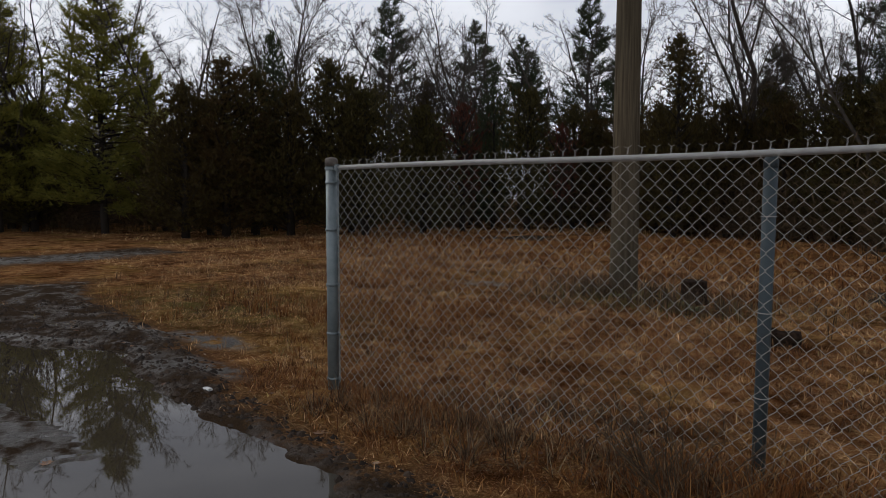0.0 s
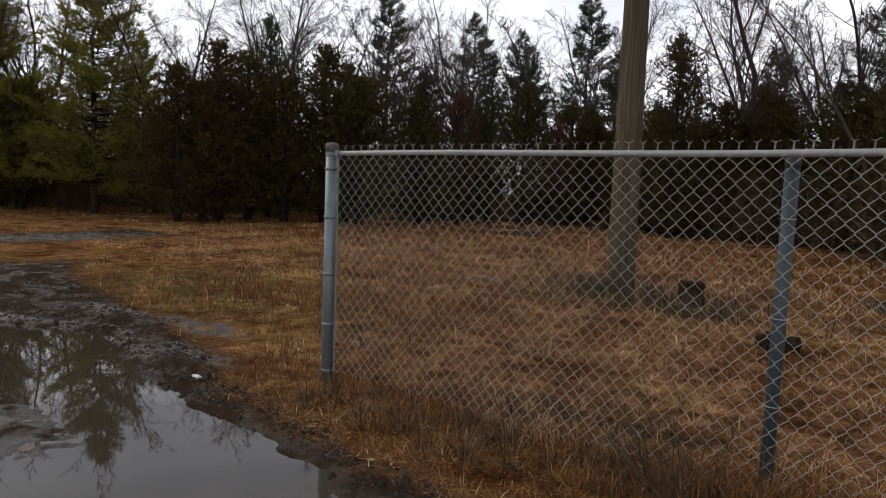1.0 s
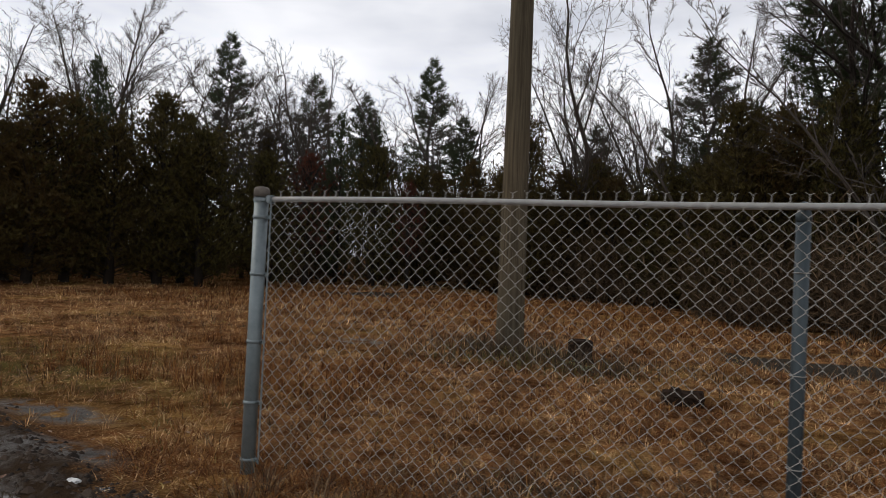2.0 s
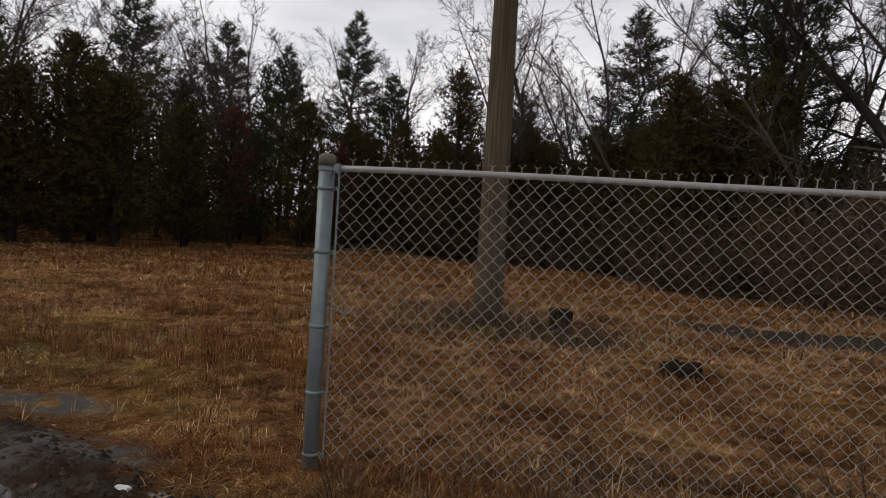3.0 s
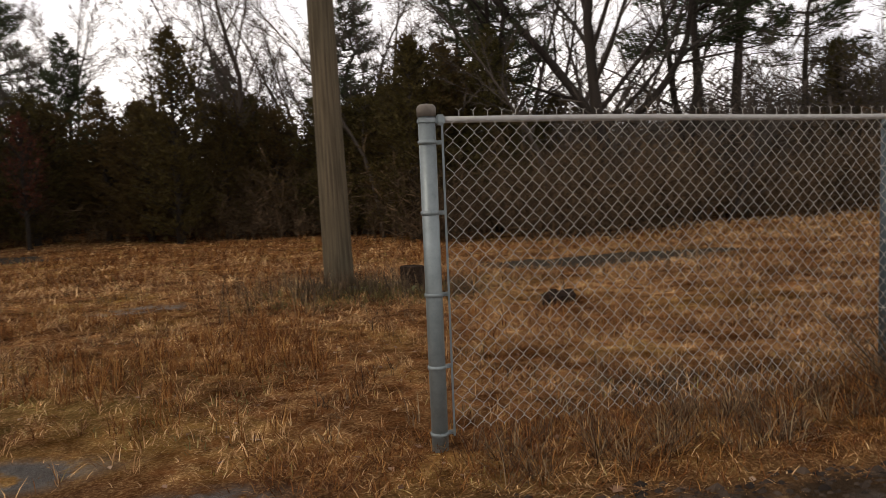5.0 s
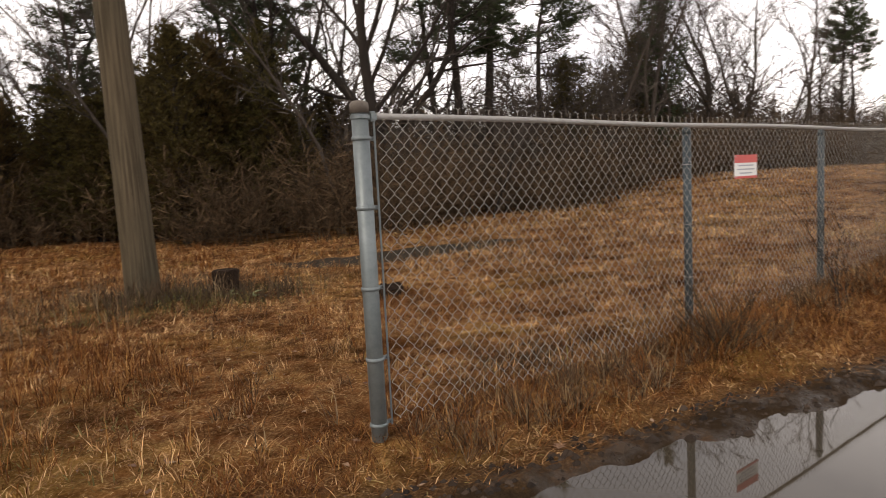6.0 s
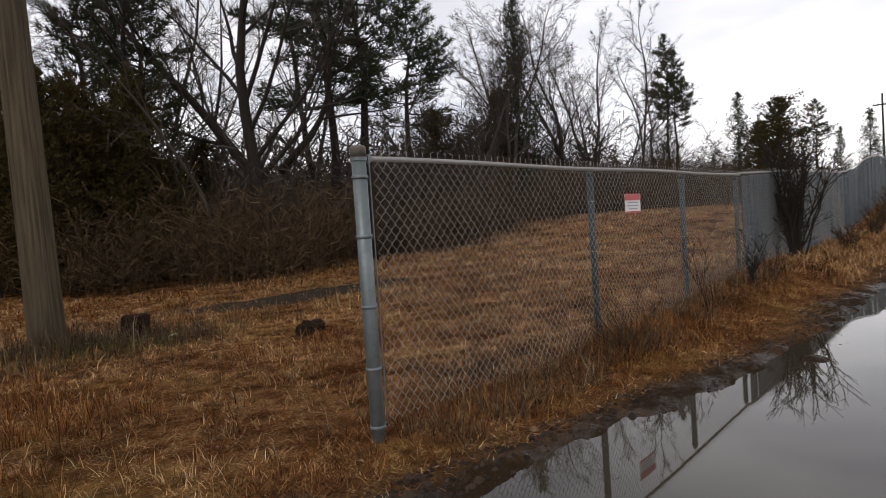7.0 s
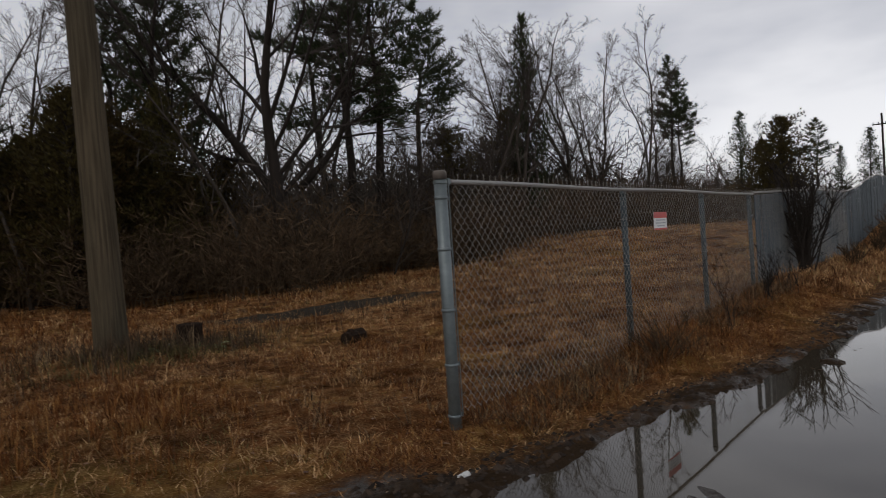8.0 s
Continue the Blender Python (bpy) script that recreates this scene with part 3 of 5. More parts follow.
stump_prof = [(0.215, -0.15), (0.205, 0.02), (0.18, 0.10), (0.175, 0.24), (0.178, 0.32), (0.16, 0.34), (0.10, 0.325), (0.03, 0.318)]
stump = part("tree_stump", lathe(stump_prof, 26, 0.12, 9), M_STUMP)
stump.location = (1.16, 5.98, land1(1.16, 5.98) - 0.02)
tagged(stump, "short dark rotten tree stump beside the pole", "stump")
log = new("log")
log.location, log.rotation_euler = (2.6, 4.02, land1(2.6, 4.02)), (0, 0, 0.25)
tagged(log, "short charred log lying in dry grass", "log")
lv, lf = lathe([(0.05, -0.215), (0.085, -0.21), (0.095, -0.1), (0.088, 0.05), (0.098, 0.16), (0.09, 0.205), (0.05, 0.212)], 20, 0.22, 5)
part("log_body", ([(c, a, b + 0.075) for a, b, c in lv], lf), M_STUMP, log)
kn = lumpy(0.07, 0.06, 0.05, 3, 2)
part("branch_stub", shift(kn, -0.08, 0.0, 0.15), M_STUMP, log)
rng = random.Random(21)
stone_meshes = [mesh_of("stone", *lumpy(0.09, 0.07, 0.05, s, 2), M_STONE) for s in (1, 2, 3, 4)]
for i in range(9):
    a, d = rng.uniform(0, 6.28), rng.uniform(0.35, 1.25)
    x, y = 0.75 + d * math.cos(a) * 1.1, 5.65 + d * math.sin(a) * 0.55
    st = new("stone", stone_meshes[i % 4])
    q = rng.uniform(0.3, 0.85)
    st.location, st.scale, st.rotation_euler = (x, y, land1(x, y) + 0.012), (q, q, q), (0, 0, rng.uniform(0, 6))
    tagged(st, "pale grey stone in the weeds by the pole", "stone", "stones round the pole")
pp = part("paper_scrap", lumpy(0.045, 0.03, 0.018, 7, 2, 0.3), M_PAPER)
pp.location = (-0.74, -0.67, land1(-0.74, -0.67) + 0.012)
tagged(pp, "crumpled white paper scrap on the muddy verge", "litter")


# ---- trees ----
def branchy(rng, height, trunk_r, lean=0.05, first=0.3, spread=0.7, n1=20, n2=8, n3=5, n4=3, twist=0.09, up=0.35, fork=False, lratio=0.42):
    """A bare tree: returns trunk and twig geometry."""
    TV, TF, BV, BF = [], [], [], []

    def ribbon(p, d, ln, w):
        side = d.cross(Vector((rng.gauss(0, 1), rng.gauss(0, 1), rng.gauss(0, 1))))
        side = side.normalized() * w if side.length > 1e-5 else Vector((w, 0, 0))
        i = len(BV)
        mid_p = p + d * (ln * 0.5) + Vector((rng.gauss(0, 0.03), rng.gauss(0, 0.03), rng.gauss(0, 0.03))) * ln
        tip = p + d * ln + Vector((0, 0, 0.06 * ln))
        BV.extend([tuple(p - side), tuple(p + side), tuple(mid_p + side * 0.6), tuple(mid_p - side * 0.6), tuple(tip)])
        BF.extend([(i, i + 1, i + 2, i + 3), (i + 3, i + 2, i + 4)])
        return mid_p

    def limb(p, d, length, r, level, V, F):
        segs = (10, 5, 3)[level]
        pts, rads = [p.copy()], [r]
        q, d = p.copy(), d.copy()
        w = twist * (0.8, 0.95, 1.1)[level]
        for i in range(segs):
            d = (d + Vector((rng.gauss(0, w), rng.gauss(0, w), rng.gauss(0, w) * 0.5 + (0.02, 0.05, 0.04)[level] * up))).normalized()
            q = q + d * (length / segs)
            pts.append(q.copy())
            rads.append(max(r * (1 - 0.88 * (i + 1) / segs), (0.014, 0.008, 0.0065)[level]))
        tube(V, F, pts, rads, (8, 4, 3)[level], level == 0)
        cnt = (n1, n2, n3)[level]
        lo = first if level == 0 else 0.15
        for k in range(cnt):
            f = lo + (1 - lo) * (k + rng.random()) / cnt
            s = min(f * segs, segs - 0.001)
            i = int(s)
            at = pts[i].lerp(pts[i + 1], s - i)
            rr = rads[i] * (1 - (s - i)) + rads[i + 1] * (s - i)
            ax = (pts[i + 1] - pts[i]).normalized()
            side = ax.orthogonal().normalized()
            side.rotate(Matrix.Rotation(rng.uniform(0, 6.283), 3, ax))
            ang = rng.uniform(0.5, 1.0) * spread * (1.2 - 0.45 * f if level == 0 else 1.0)
            nd = (ax * math.cos(ang) + side * math.sin(ang) + Vector((0, 0, up * 0.25))).normalized()
            if level < 2:
                nl = length * lratio * rng.uniform(0.55, 1.15) * ((1.25 - 0.8 * f) if level == 0 else (1.15 - 0.55 * f))
                big = level == 0 and rr > 0.05
                limb(at, nd, nl, rr * rng.uniform(0.38, 0.6), level + 1, TV if big else BV, TF if big else BF)
            else:
                ln = max(length * rng.uniform(0.3, 0.6), 0.22)
                m_p = ribbon(at, nd, ln, 0.006)
                for j in range(n4):
                    e = (nd + Vector((rng.gauss(0, 0.5), rng.gauss(0, 0.5), rng.gauss(0.1, 0.4)))).normalized()
                    i2 = len(BV)
                    sd = e.orthogonal().normalized() * 0.006
                    o = at.lerp(m_p, rng.uniform(0.2, 1.0))
                    BV.extend([tuple(o - sd), tuple(o + sd), tuple(o + e * ln * rng.uniform(0.35, 0.7))])
                    BF.append((i2, i2 + 1, i2 + 2))

    d0 = Vector((lean, lean * 0.3, 1)).normalized()
    limb(Vector((0, 0, -0.2)), d0, height, trunk_r, 0, TV, TF)
    if fork:
        limb(Vector((0, 0, height * 0.24)) + d0 * 0.1, Vector((0.5, 0.2, 0.85)).normalized(), height * 0.6, trunk_r * 0.62, 0, TV, TF)
    return (TV, TF), (BV, BF)


def make_bare(seed, label, bark, **kw):
    t = new("bare_tree")
    (tv, b) = branchy(random.Random(seed), **kw)
    part("trunk", tv, bark, t, smooth=True)
    part("crown", b, M_TWIG, t)
    return tagged(t, label, "tree")


def needles(V, F, rng, p, d, n, length, width, spread):
    """A tuft of flat needles round the direction d."""
    for _ in range(n):
        q = (d + Vector((rng.gauss(0, spread), rng.gauss(0, spread), rng.gauss(0, spread)))).normalized()
        side = q.cross(Vector((rng.gauss(0, 1), rng.gauss(0, 1), rng.gauss(0, 1))))
        if side.length < 1e-4:
            continue
        side = side.normalized() * width
        ln = length * rng.uniform(0.7, 1.25)
        i = len(V)
        V += [tuple(p - side), tuple(p + side), tuple(p + q * ln)]
        F.append((i, i + 1, i + 2))


def make_pine(seed, height, trunk_r, crown_from, reach, mat, label, gaps=0.25, tuft=0.30, whorls=26, dead=True):
    rng = random.Random(seed)
    t = new("white_pine")
    TV, TF, CV, CF = [], [], [], []
    pts = [Vector((0.02 * i * rng.gauss(0, 1), 0.02 * i * rng.gauss(0, 1), -0.2 + (height + 0.2) * i / 10)) for i in range(11)]
    tube(TV, TF, pts, [max(trunk_r * (1 - 0.93 * i / 10), 0.015) for i in range(11)], 8)
    for w in range(whorls):
        f = w / (whorls - 1)
        z = height * (crown_from + (1 - crown_from) * f ** 0.92)
        c = pts[0].lerp(pts[-1], (z + 0.2) / (height + 0.2))
        shape = (1 - f) ** 0.75 * (0.55 + 0.45 * min(1, f * 5)) + 0.05
        for b in range(rng.randint(5, 7)):
            if rng.random() < gaps:
                continue
            a = rng.uniform(0, 6.283)
            ln = reach * shape * rng.uniform(0.55, 1.25)
            out = Vector((math.cos(a), math.sin(a), rng.uniform(-0.05, 0.22) + 0.5 * f))
            br = [c + out * (ln * s) + Vector((0, 0, 0.16 * ln * s * s - 0.1 * ln * s)) for s in (0, 0.35, 0.7, 1)]
            tube(TV, TF, br, [0.022 + 0.012 * ln, 0.018, 0.012, 0.006], 3, False)
            n = max(3, int(ln / 0.13))
            for k in range(n):
                s = 0.3 + 0.7 * (k + rng.random()) / n
                i = min(int(s * 3), 2)
                p = br[i].lerp(br[i + 1], s * 3 - i)
                for side in (-1, 0, 1):
                    if rng.random() < 0.2:
                        continue
                    lat = Vector((-math.sin(a), math.cos(a), 0)) * side
                    off = lat * rng.uniform(0.05, 0.33) * ln * (1.05 - s) * 0.9
                    needles(CV, CF, rng, p + off + Vector((0, 0, rng.gauss(0.04, 0.10))), (out * 0.6 + lat * 0.6 + Vector((0, 0, 0.35))).normalized(), 6, tuft * 0.95, tuft * 0.055, 0.5)
    if dead:
        for k in range(12):
            z = height * crown_from * rng.uniform(0.35, 1.0)
            a = rng.uniform(0, 6.283)
            ln = rng.uniform(0.5, 1.8)
            o = Vector((math.cos(a), math.sin(a), rng.uniform(-0.25, 0.15)))
            c = pts[0].lerp(pts[-1], (z + 0.2) / (height + 0.2))
            tube(TV, TF, [c, c + o * ln * 0.5, c + o * ln + Vector((0, 0, -0.12 * ln))], [0.02, 0.013, 0.005], 3, False)
    part("trunk", (TV, TF), M_BARK_DARK, t, smooth=True)
    part("crown", (CV, CF), mat, t, "layered needle boughs with gaps")
    return tagged(t, label, "pine tree")


def make_cedar(seed, height, radius, mat, label, low=0.03, n=2700, ragged=0.35, kind="cedar"):
    rng = random.Random(seed)
    t = new(kind)
    TV, TF, CV, CF = [], [], [], []
    tube(TV, TF, [Vector((0, 0, -0.2)), Vector((0.05, 0, height * 0.4)), Vector((0, 0.04, height * 0.97))], [0.13, 0.08, 0.01], 6)
    lobes = [(rng.uniform(0, 6.283), rng.uniform(0.1, 0.85), rng.uniform(-ragged, ragged)) for _ in range(16)]
    boughs = 150
    for b in range(boughs):
        f = ((b + rng.random()) / boughs) ** 1.15
        z = height * (low + (1 - low) * f)
        a = rng.uniform(0, 6.283)
        prof = (1 - f ** 2.2) ** 0.8 * (0.7 + 0.3 * min(1, f * 5)) * (0.68 + 0.32 * (1 - f)) + 0.03
        for la, lf_, lm in lobes:
            dd = abs((a - la + math.pi) % 6.283 - math.pi)
            prof *= 1 + lm * math.exp(-(dd / 0.5) ** 2 - ((f - lf_) / 0.12) ** 2)
        ln = radius * prof * rng.uniform(0.65, 1.12)
        out = Vector((math.cos(a), math.sin(a), 0.6 + 0.9 * f))
        tip = Vector((0, 0, z)) + out * ln
        tube(TV, TF, [Vector((0, 0, z)), Vector((0, 0, z)).lerp(tip, 0.55) + Vector((0, 0, -0.04)), tip], [0.02, 0.012, 0.004], 3, False)
        m_ = max(3, int(n / boughs * (0.35 + 1.3 * prof)))
        for k in range(m_):
            s = rng.uniform(0.3, 1.03)
            p = Vector((0, 0, z)).lerp(tip, s) + Vector((rng.gauss(0, 0.13), rng.gauss(0, 0.13), rng.gauss(0, 0.12))) * (0.6 + ln * 0.5)
            needles(CV, CF, rng, p, (out.normalized() * 0.4 + Vector((0, 0, 0.75))).normalized(), 5, 0.17, 0.018, 0.5)
    part("trunk", (TV, TF), M_BARK_DARK, t, smooth=True)
    part("crown", (CV, CF), mat, t, "dense ragged sprays of dark foliage")
    return tagged(t, label, "evergreen tree")


def plant(kind, x, y, scale=1.0, turn=0.0, sx=1.0, lean=0.0, first=[]):
    """Puts a copy of a tree on the land; the very first use moves the pattern itself."""
    m_ = Matrix.LocRotScale((x, y, land1(x, y) - 0.05), Euler((lean, 0, turn)), (scale * sx, scale * sx, scale))
    if kind.name not in first:
        first.append(kind.name)
        kind.matrix_basis = m_
        return kind
    ob = copy_thing(kind, Matrix())
    ob.matrix_basis = m_
    return ob


PINE_A = make_pine(1, 10.5, 0.17, 0.10, 3.0, M_PINE, "tall bright green white pine with layered boughs", 0.0, 0.30, 38)
PINE_B = make_pine(2, 14.0, 0.20, 0.30, 2.6, M_PINE_DIM, "tall white pine with open tiers above bare trees", 0.22, 0.33, 28)
PINE_C = make_pine(3, 15.0, 0.21, 0.52, 2.5, M_PINE_DIM, "slender pine with a tufted crown and bare lower trunk", 0.28, 0.36, 18)
PINE_D = make_pine(4, 13.0, 0.22, 0.42, 3.4, M_PINE_DIM, "dark-trunked pine with wide uneven green boughs", 0.34, 0.36, 17)
CEDAR_A = make_cedar(11, 6.4, 1.6, M_CEDAR, "dense dark red-brown winter cedar", kind="cedar")
CEDAR_B = make_cedar(12, 5.6, 1.75, M_CEDAR, "broad bronze-green cedar at the wood's edge", ragged=0.5, kind="cedar")
CEDAR_C = make_cedar(13, 7.2, 1.35, M_CEDAR, "tall narrow dark cedar with a pointed top", ragged=0.45, kind="cedar")
SPRUCE = make_cedar(14, 9.0, 1.5, M_PINE_DIM, "narrow dark spruce with a spiky top", ragged=0.5, kind="spruce")
RUST = make_cedar(15, 4.4, 1.3, M_RUST, "small tree holding rust-red leaves", 0.25, 420, 0.6, kind="red_leaf_tree")
BARE_A = make_bare(31, "tall bare grey deciduous tree with fine upright twigs", M_BARK, height=12.5, trunk_r=0.12, first=0.28, spread=0.85, n1=20, lratio=0.31, up=0.25, twist=0.13)
BARE_B = make_bare(32, "leafless tree with a rounded crown of thin twigs", M_BARK, height=11.5, trunk_r=0.13, first=0.22, spread=1.05, n1=20, lratio=0.37, up=0.2, twist=0.15)
BARE_C = make_bare(33, "slim bare young tree with sparse branches", M_BARK, height=11.0, trunk_r=0.075, first=0.3, spread=0.8, n1=18, n2=7, n3=5, lratio=0.27, up=0.3, twist=0.12)
BARE_D = make_bare(37, "bare tree with several rising limbs and a hazy crown", M_BARK, height=12.0, trunk_r=0.14, first=0.2, spread=0.95, n1=14, n2=9, n3=6, lratio=0.42, up=0.2, twist=0.15, fork=True)
OAK_A = make_bare(34, "old dark oak with a leaning crooked trunk and bare limbs", M_BARK_DARK, height=13.0, trunk_r=0.25, lean=0.30, first=0.2, spread=0.95, n1=14, n2=9, n3=6, lratio=0.48, up=0.25, twist=0.13)
OAK_B = make_bare(35, "dark forked oak with spreading bare limbs", M_BARK_DARK, height=13.0, trunk_r=0.23, lean=0.02, first=0.24, spread=0.95, n1=12, n2=9, n3=6, lratio=0.46, up=0.25, twist=0.12, fork=True)
SCRUB = make_bare(36, "thin crooked scrub tree without leaves", M_BARK_DARK, height=6.5, trunk_r=0.05, lean=0.1, first=0.08, spread=0.85, n1=18, n2=7, n3=5, n4=3, lratio=0.48, up=0.4, twist=0.14)

TREES = [
    (PINE_A, -24.2, 9.7, 1.0, 0.3, 1.05), (PINE_A, -27.8, 7.0, 0.95, 2.0, 1.0), (PINE_A, -25.2, 12.4, 0.76, 4.0, 0.7),
    (PINE_B, -26.1, 30.1, 1.06, 1.0, 1.0), (PINE_B, -29.9, 46.1, 1.2, 2.4, 1.1), (PINE_B, -14.8, 37.4, 1.04, 0.6, 1.0),
    (PINE_B, -20.5, 40.0, 0.85, 4.6, 1.0), (PINE_B, 7.3, 18.2, 0.88, 3.4, 0.9), (PINE_C, 38.6, 12.7, 0.72, 0.4, 0.9),
    (PINE_C, 40.6, 12.9, 0.68, 2.7, 0.9), (PINE_C, 85.1, 12.7, 0.76, 1.0, 1.3), (PINE_C, 64.0, 12.0, 0.6, 3.0, 1.5),
    (PINE_D, 13.6, 16.2, 1.05, 0.2, 1.0), (PINE_D, 15.1, 15.9, 1.08, 2.1, 1.0), (PINE_D, 21.5, 19.5, 0.95, 3.9, 1.0),
    (SPRUCE, -19.7, 15.1, 0.97, 0.0, 1.0), (SPRUCE, -13.4, 23.4, 0.9, 1.0, 1.0), (PINE_B, -3.3, 36.8, 0.68, 2.2, 1.2),
    (SPRUCE, 54.3, 12.8, 1.0, 1.4, 1.0), (SPRUCE, 85.9, 7.4, 1.1, 2.0, 1.1), (SPRUCE, 80.0, 9.5, 0.85, 0.4, 1.0),
    (PINE_B, -17.5, 33, 0.8, 0.4, 1.1), (PINE_B, -9.5, 30, 0.64, 3.3, 1.2),
    (CEDAR_A, -18.4, 9.9, 0.89, 0.5, 1.47), (CEDAR_C, -17.6, 11.1, 0.92, 1.5, 1.53), (CEDAR_A, -17.8, 12.6, 1.01, 2.5, 1.42),
    (CEDAR_A, -15.9, 14.9, 1.09, 3.5, 1.42), (CEDAR_B, -14.4, 15.4, 1.01, 4.5, 1.30), (CEDAR_B, -16.6, 13.4, 0.98, 5.5, 1.42),
    (CEDAR_B, -19.4, 11.6, 0.95, 0.9, 1.42), (CEDAR_C, -16.8, 17.0, 0.95, 1.9, 1.42), (CEDAR_B, -13.8, 18.4, 0.95, 2.9, 1.30),
    (CEDAR_B, -11.0, 22.6, 1.11, 3.9, 1.06), (CEDAR_A, -9.2, 23.6, 0.85, 4.9, 1.30), (CEDAR_C, -6.9, 24.2, 0.80, 5.9, 1.30),
    (CEDAR_C, -4.0, 21.6, 1.04, 0.2, 1.24), (CEDAR_A, -5.2, 23.0, 0.80, 1.2, 1.30), (CEDAR_B, -2.4, 22.8, 0.90, 2.2, 1.18),
    (CEDAR_B, -0.4, 22.6, 0.85, 3.2, 1.18), (CEDAR_C, 1.4, 21.5, 0.75, 4.2, 1.6), (CEDAR_A, 2.6, 20.6, 0.78, 5.2, 1.6),
    (CEDAR_B, 3.6, 19.2, 0.90, 0.7, 1.30), (CEDAR_A, 5.2, 18.4, 1.0, 1.7, 1.2), (CEDAR_C, 4.3, 19.4, 0.9, 2.9, 1.4), (CEDAR_C, 6.3, 16.6, 0.9, 5.0, 1.2), (PINE_B, 6.2, 19.8, 0.85, 5.2, 0.95), (CEDAR_B, 4.9, 17.6, 0.85, 2.7, 1.30),
    (CEDAR_B, 6.4, 16.4, 0.70, 3.7, 1.42), (CEDAR_A, 5.9, 18.0, 0.85, 0.1, 1.42), (CEDAR_B, 8.2, 17.6, 0.66, 1.3, 1.53),
    (CEDAR_B, 44.8, 7.6, 1.22, 4.7, 1.30), (CEDAR_A, 24.5, 16.0, 1.01, 5.7, 1.18), (CEDAR_B, 19.0, 15.5, 0.95, 0.8, 1.06), (CEDAR_A, 47.5, 9.5, 0.90, 1.8, 1.42),
    (RUST, -13.0, 20.2, 1.25, 0.0, 0.9), (RUST, -8.9, 21.8, 1.0, 2.0, 0.7), (RUST, 7.5, 13.6, 0.34, 3.0, 1.4),
    (BARE_A, -23.7, 16.4, 0.98, 0.0, 1.0), (BARE_B, -23.0, 20.5, 1.1, 1.0, 1.0), (BARE_B, -19.3, 26.6, 0.98, 2.0, 1.0),
    (BARE_C, -29.2, 15.3, 0.95, 3.0, 1.2), (BARE_B, -31.4, 10.7, 0.95, 4.0, 1.0), (BARE_A, -3.8, 35.7, 0.98, 5.0, 0.9),
    (BARE_D, 3.4, 21.6, 0.85, 2.2, 0.9), (BARE_B, 5.0, 22.2, 0.95, 0.9, 0.9), (BARE_A, 1.9, 23.4, 0.95, 4.1, 0.9),
    (BARE_A, 3.3, 24.3, 1.08, 0.5, 1.0), (BARE_C, 4.9, 24.1, 1.25, 1.5, 1.1), (BARE_B, 1.6, 25.5, 0.95, 2.5, 1.0),
    (BARE_C, 2.6, 36.4, 1.2, 3.5, 1.0), (BARE_A, 9.8, 23.0, 1.1, 4.5, 1.0), (BARE_B, 12.6, 26.0, 1.05, 5.5, 1.0),
    (OAK_A, 9.2, 14.7, 1.0, 2.75, 1.0), (OAK_B, 10.5, 15.4, 1.0, -0.9, 1.0), (OAK_A, 7.4, 18.2, 0.85, 2.4, 0.9),
    (OAK_B, 17.0, 21.5, 0.95, 0.4, 1.0), (BARE_A, 12.2, 20.2, 1.0, 1.2, 1.0), (BARE_C, 11.4, 17.2, 1.1, 0.9, 1.0),
    (CEDAR_C, 7.0, 18.6, 0.85, 2.2, 1.4), (CEDAR_A, 9.2, 18.0, 0.7, 3.2, 1.6), (CEDAR_B, 4.2, 22.5, 0.85, 3.2, 1.5), (PINE_B, 2.9, 26.5, 0.8, 1.2, 1.2),
    (BARE_B, 23.5, 14.1, 0.92, 0.3, 0.9), (SPRUCE, 24.2, 14.6, 1.22, 0.7, 0.8), (BARE_B, 26.5, 12.8, 0.98, 1.3, 1.05),
    (BARE_B, 28.8, 12.4, 0.82, 2.3, 1.1), (BARE_A, 31.6, 11.6, 0.92, 3.3, 0.9), (BARE_A, 34.5, 14.0, 0.8, 4.3, 0.9),
    (BARE_D, 21.8, 13.6, 0.9, 2.9, 1.0), (BARE_D, 25.0, 15.5, 0.95, 4.9, 1.0), (BARE_D, 29.8, 13.8, 0.85, 1.1, 1.0), (BARE_B, 20.2, 15.0, 0.85, 5.1, 1.0),
    (BARE_D, 27.6, 14.2, 0.9, 0.1, 1.0), (BARE_D, -21.5, 17.5, 1.02, 0.6, 1.0), (BARE_D, -24.5, 19.0, 1.1, 3.3, 1.0), (BARE_D, -15.5, 24.5, 0.95, 1.6, 1.0),
    (BARE_B, 50.0, 12.0, 0.7, 5.3, 1.0), (BARE_B, 60.0, 15.0, 0.75, 0.8, 1.0), (BARE_B, 72.0, 13.0, 0.7, 1.8, 1.2),
]
for row in TREES:
    plant(*row)

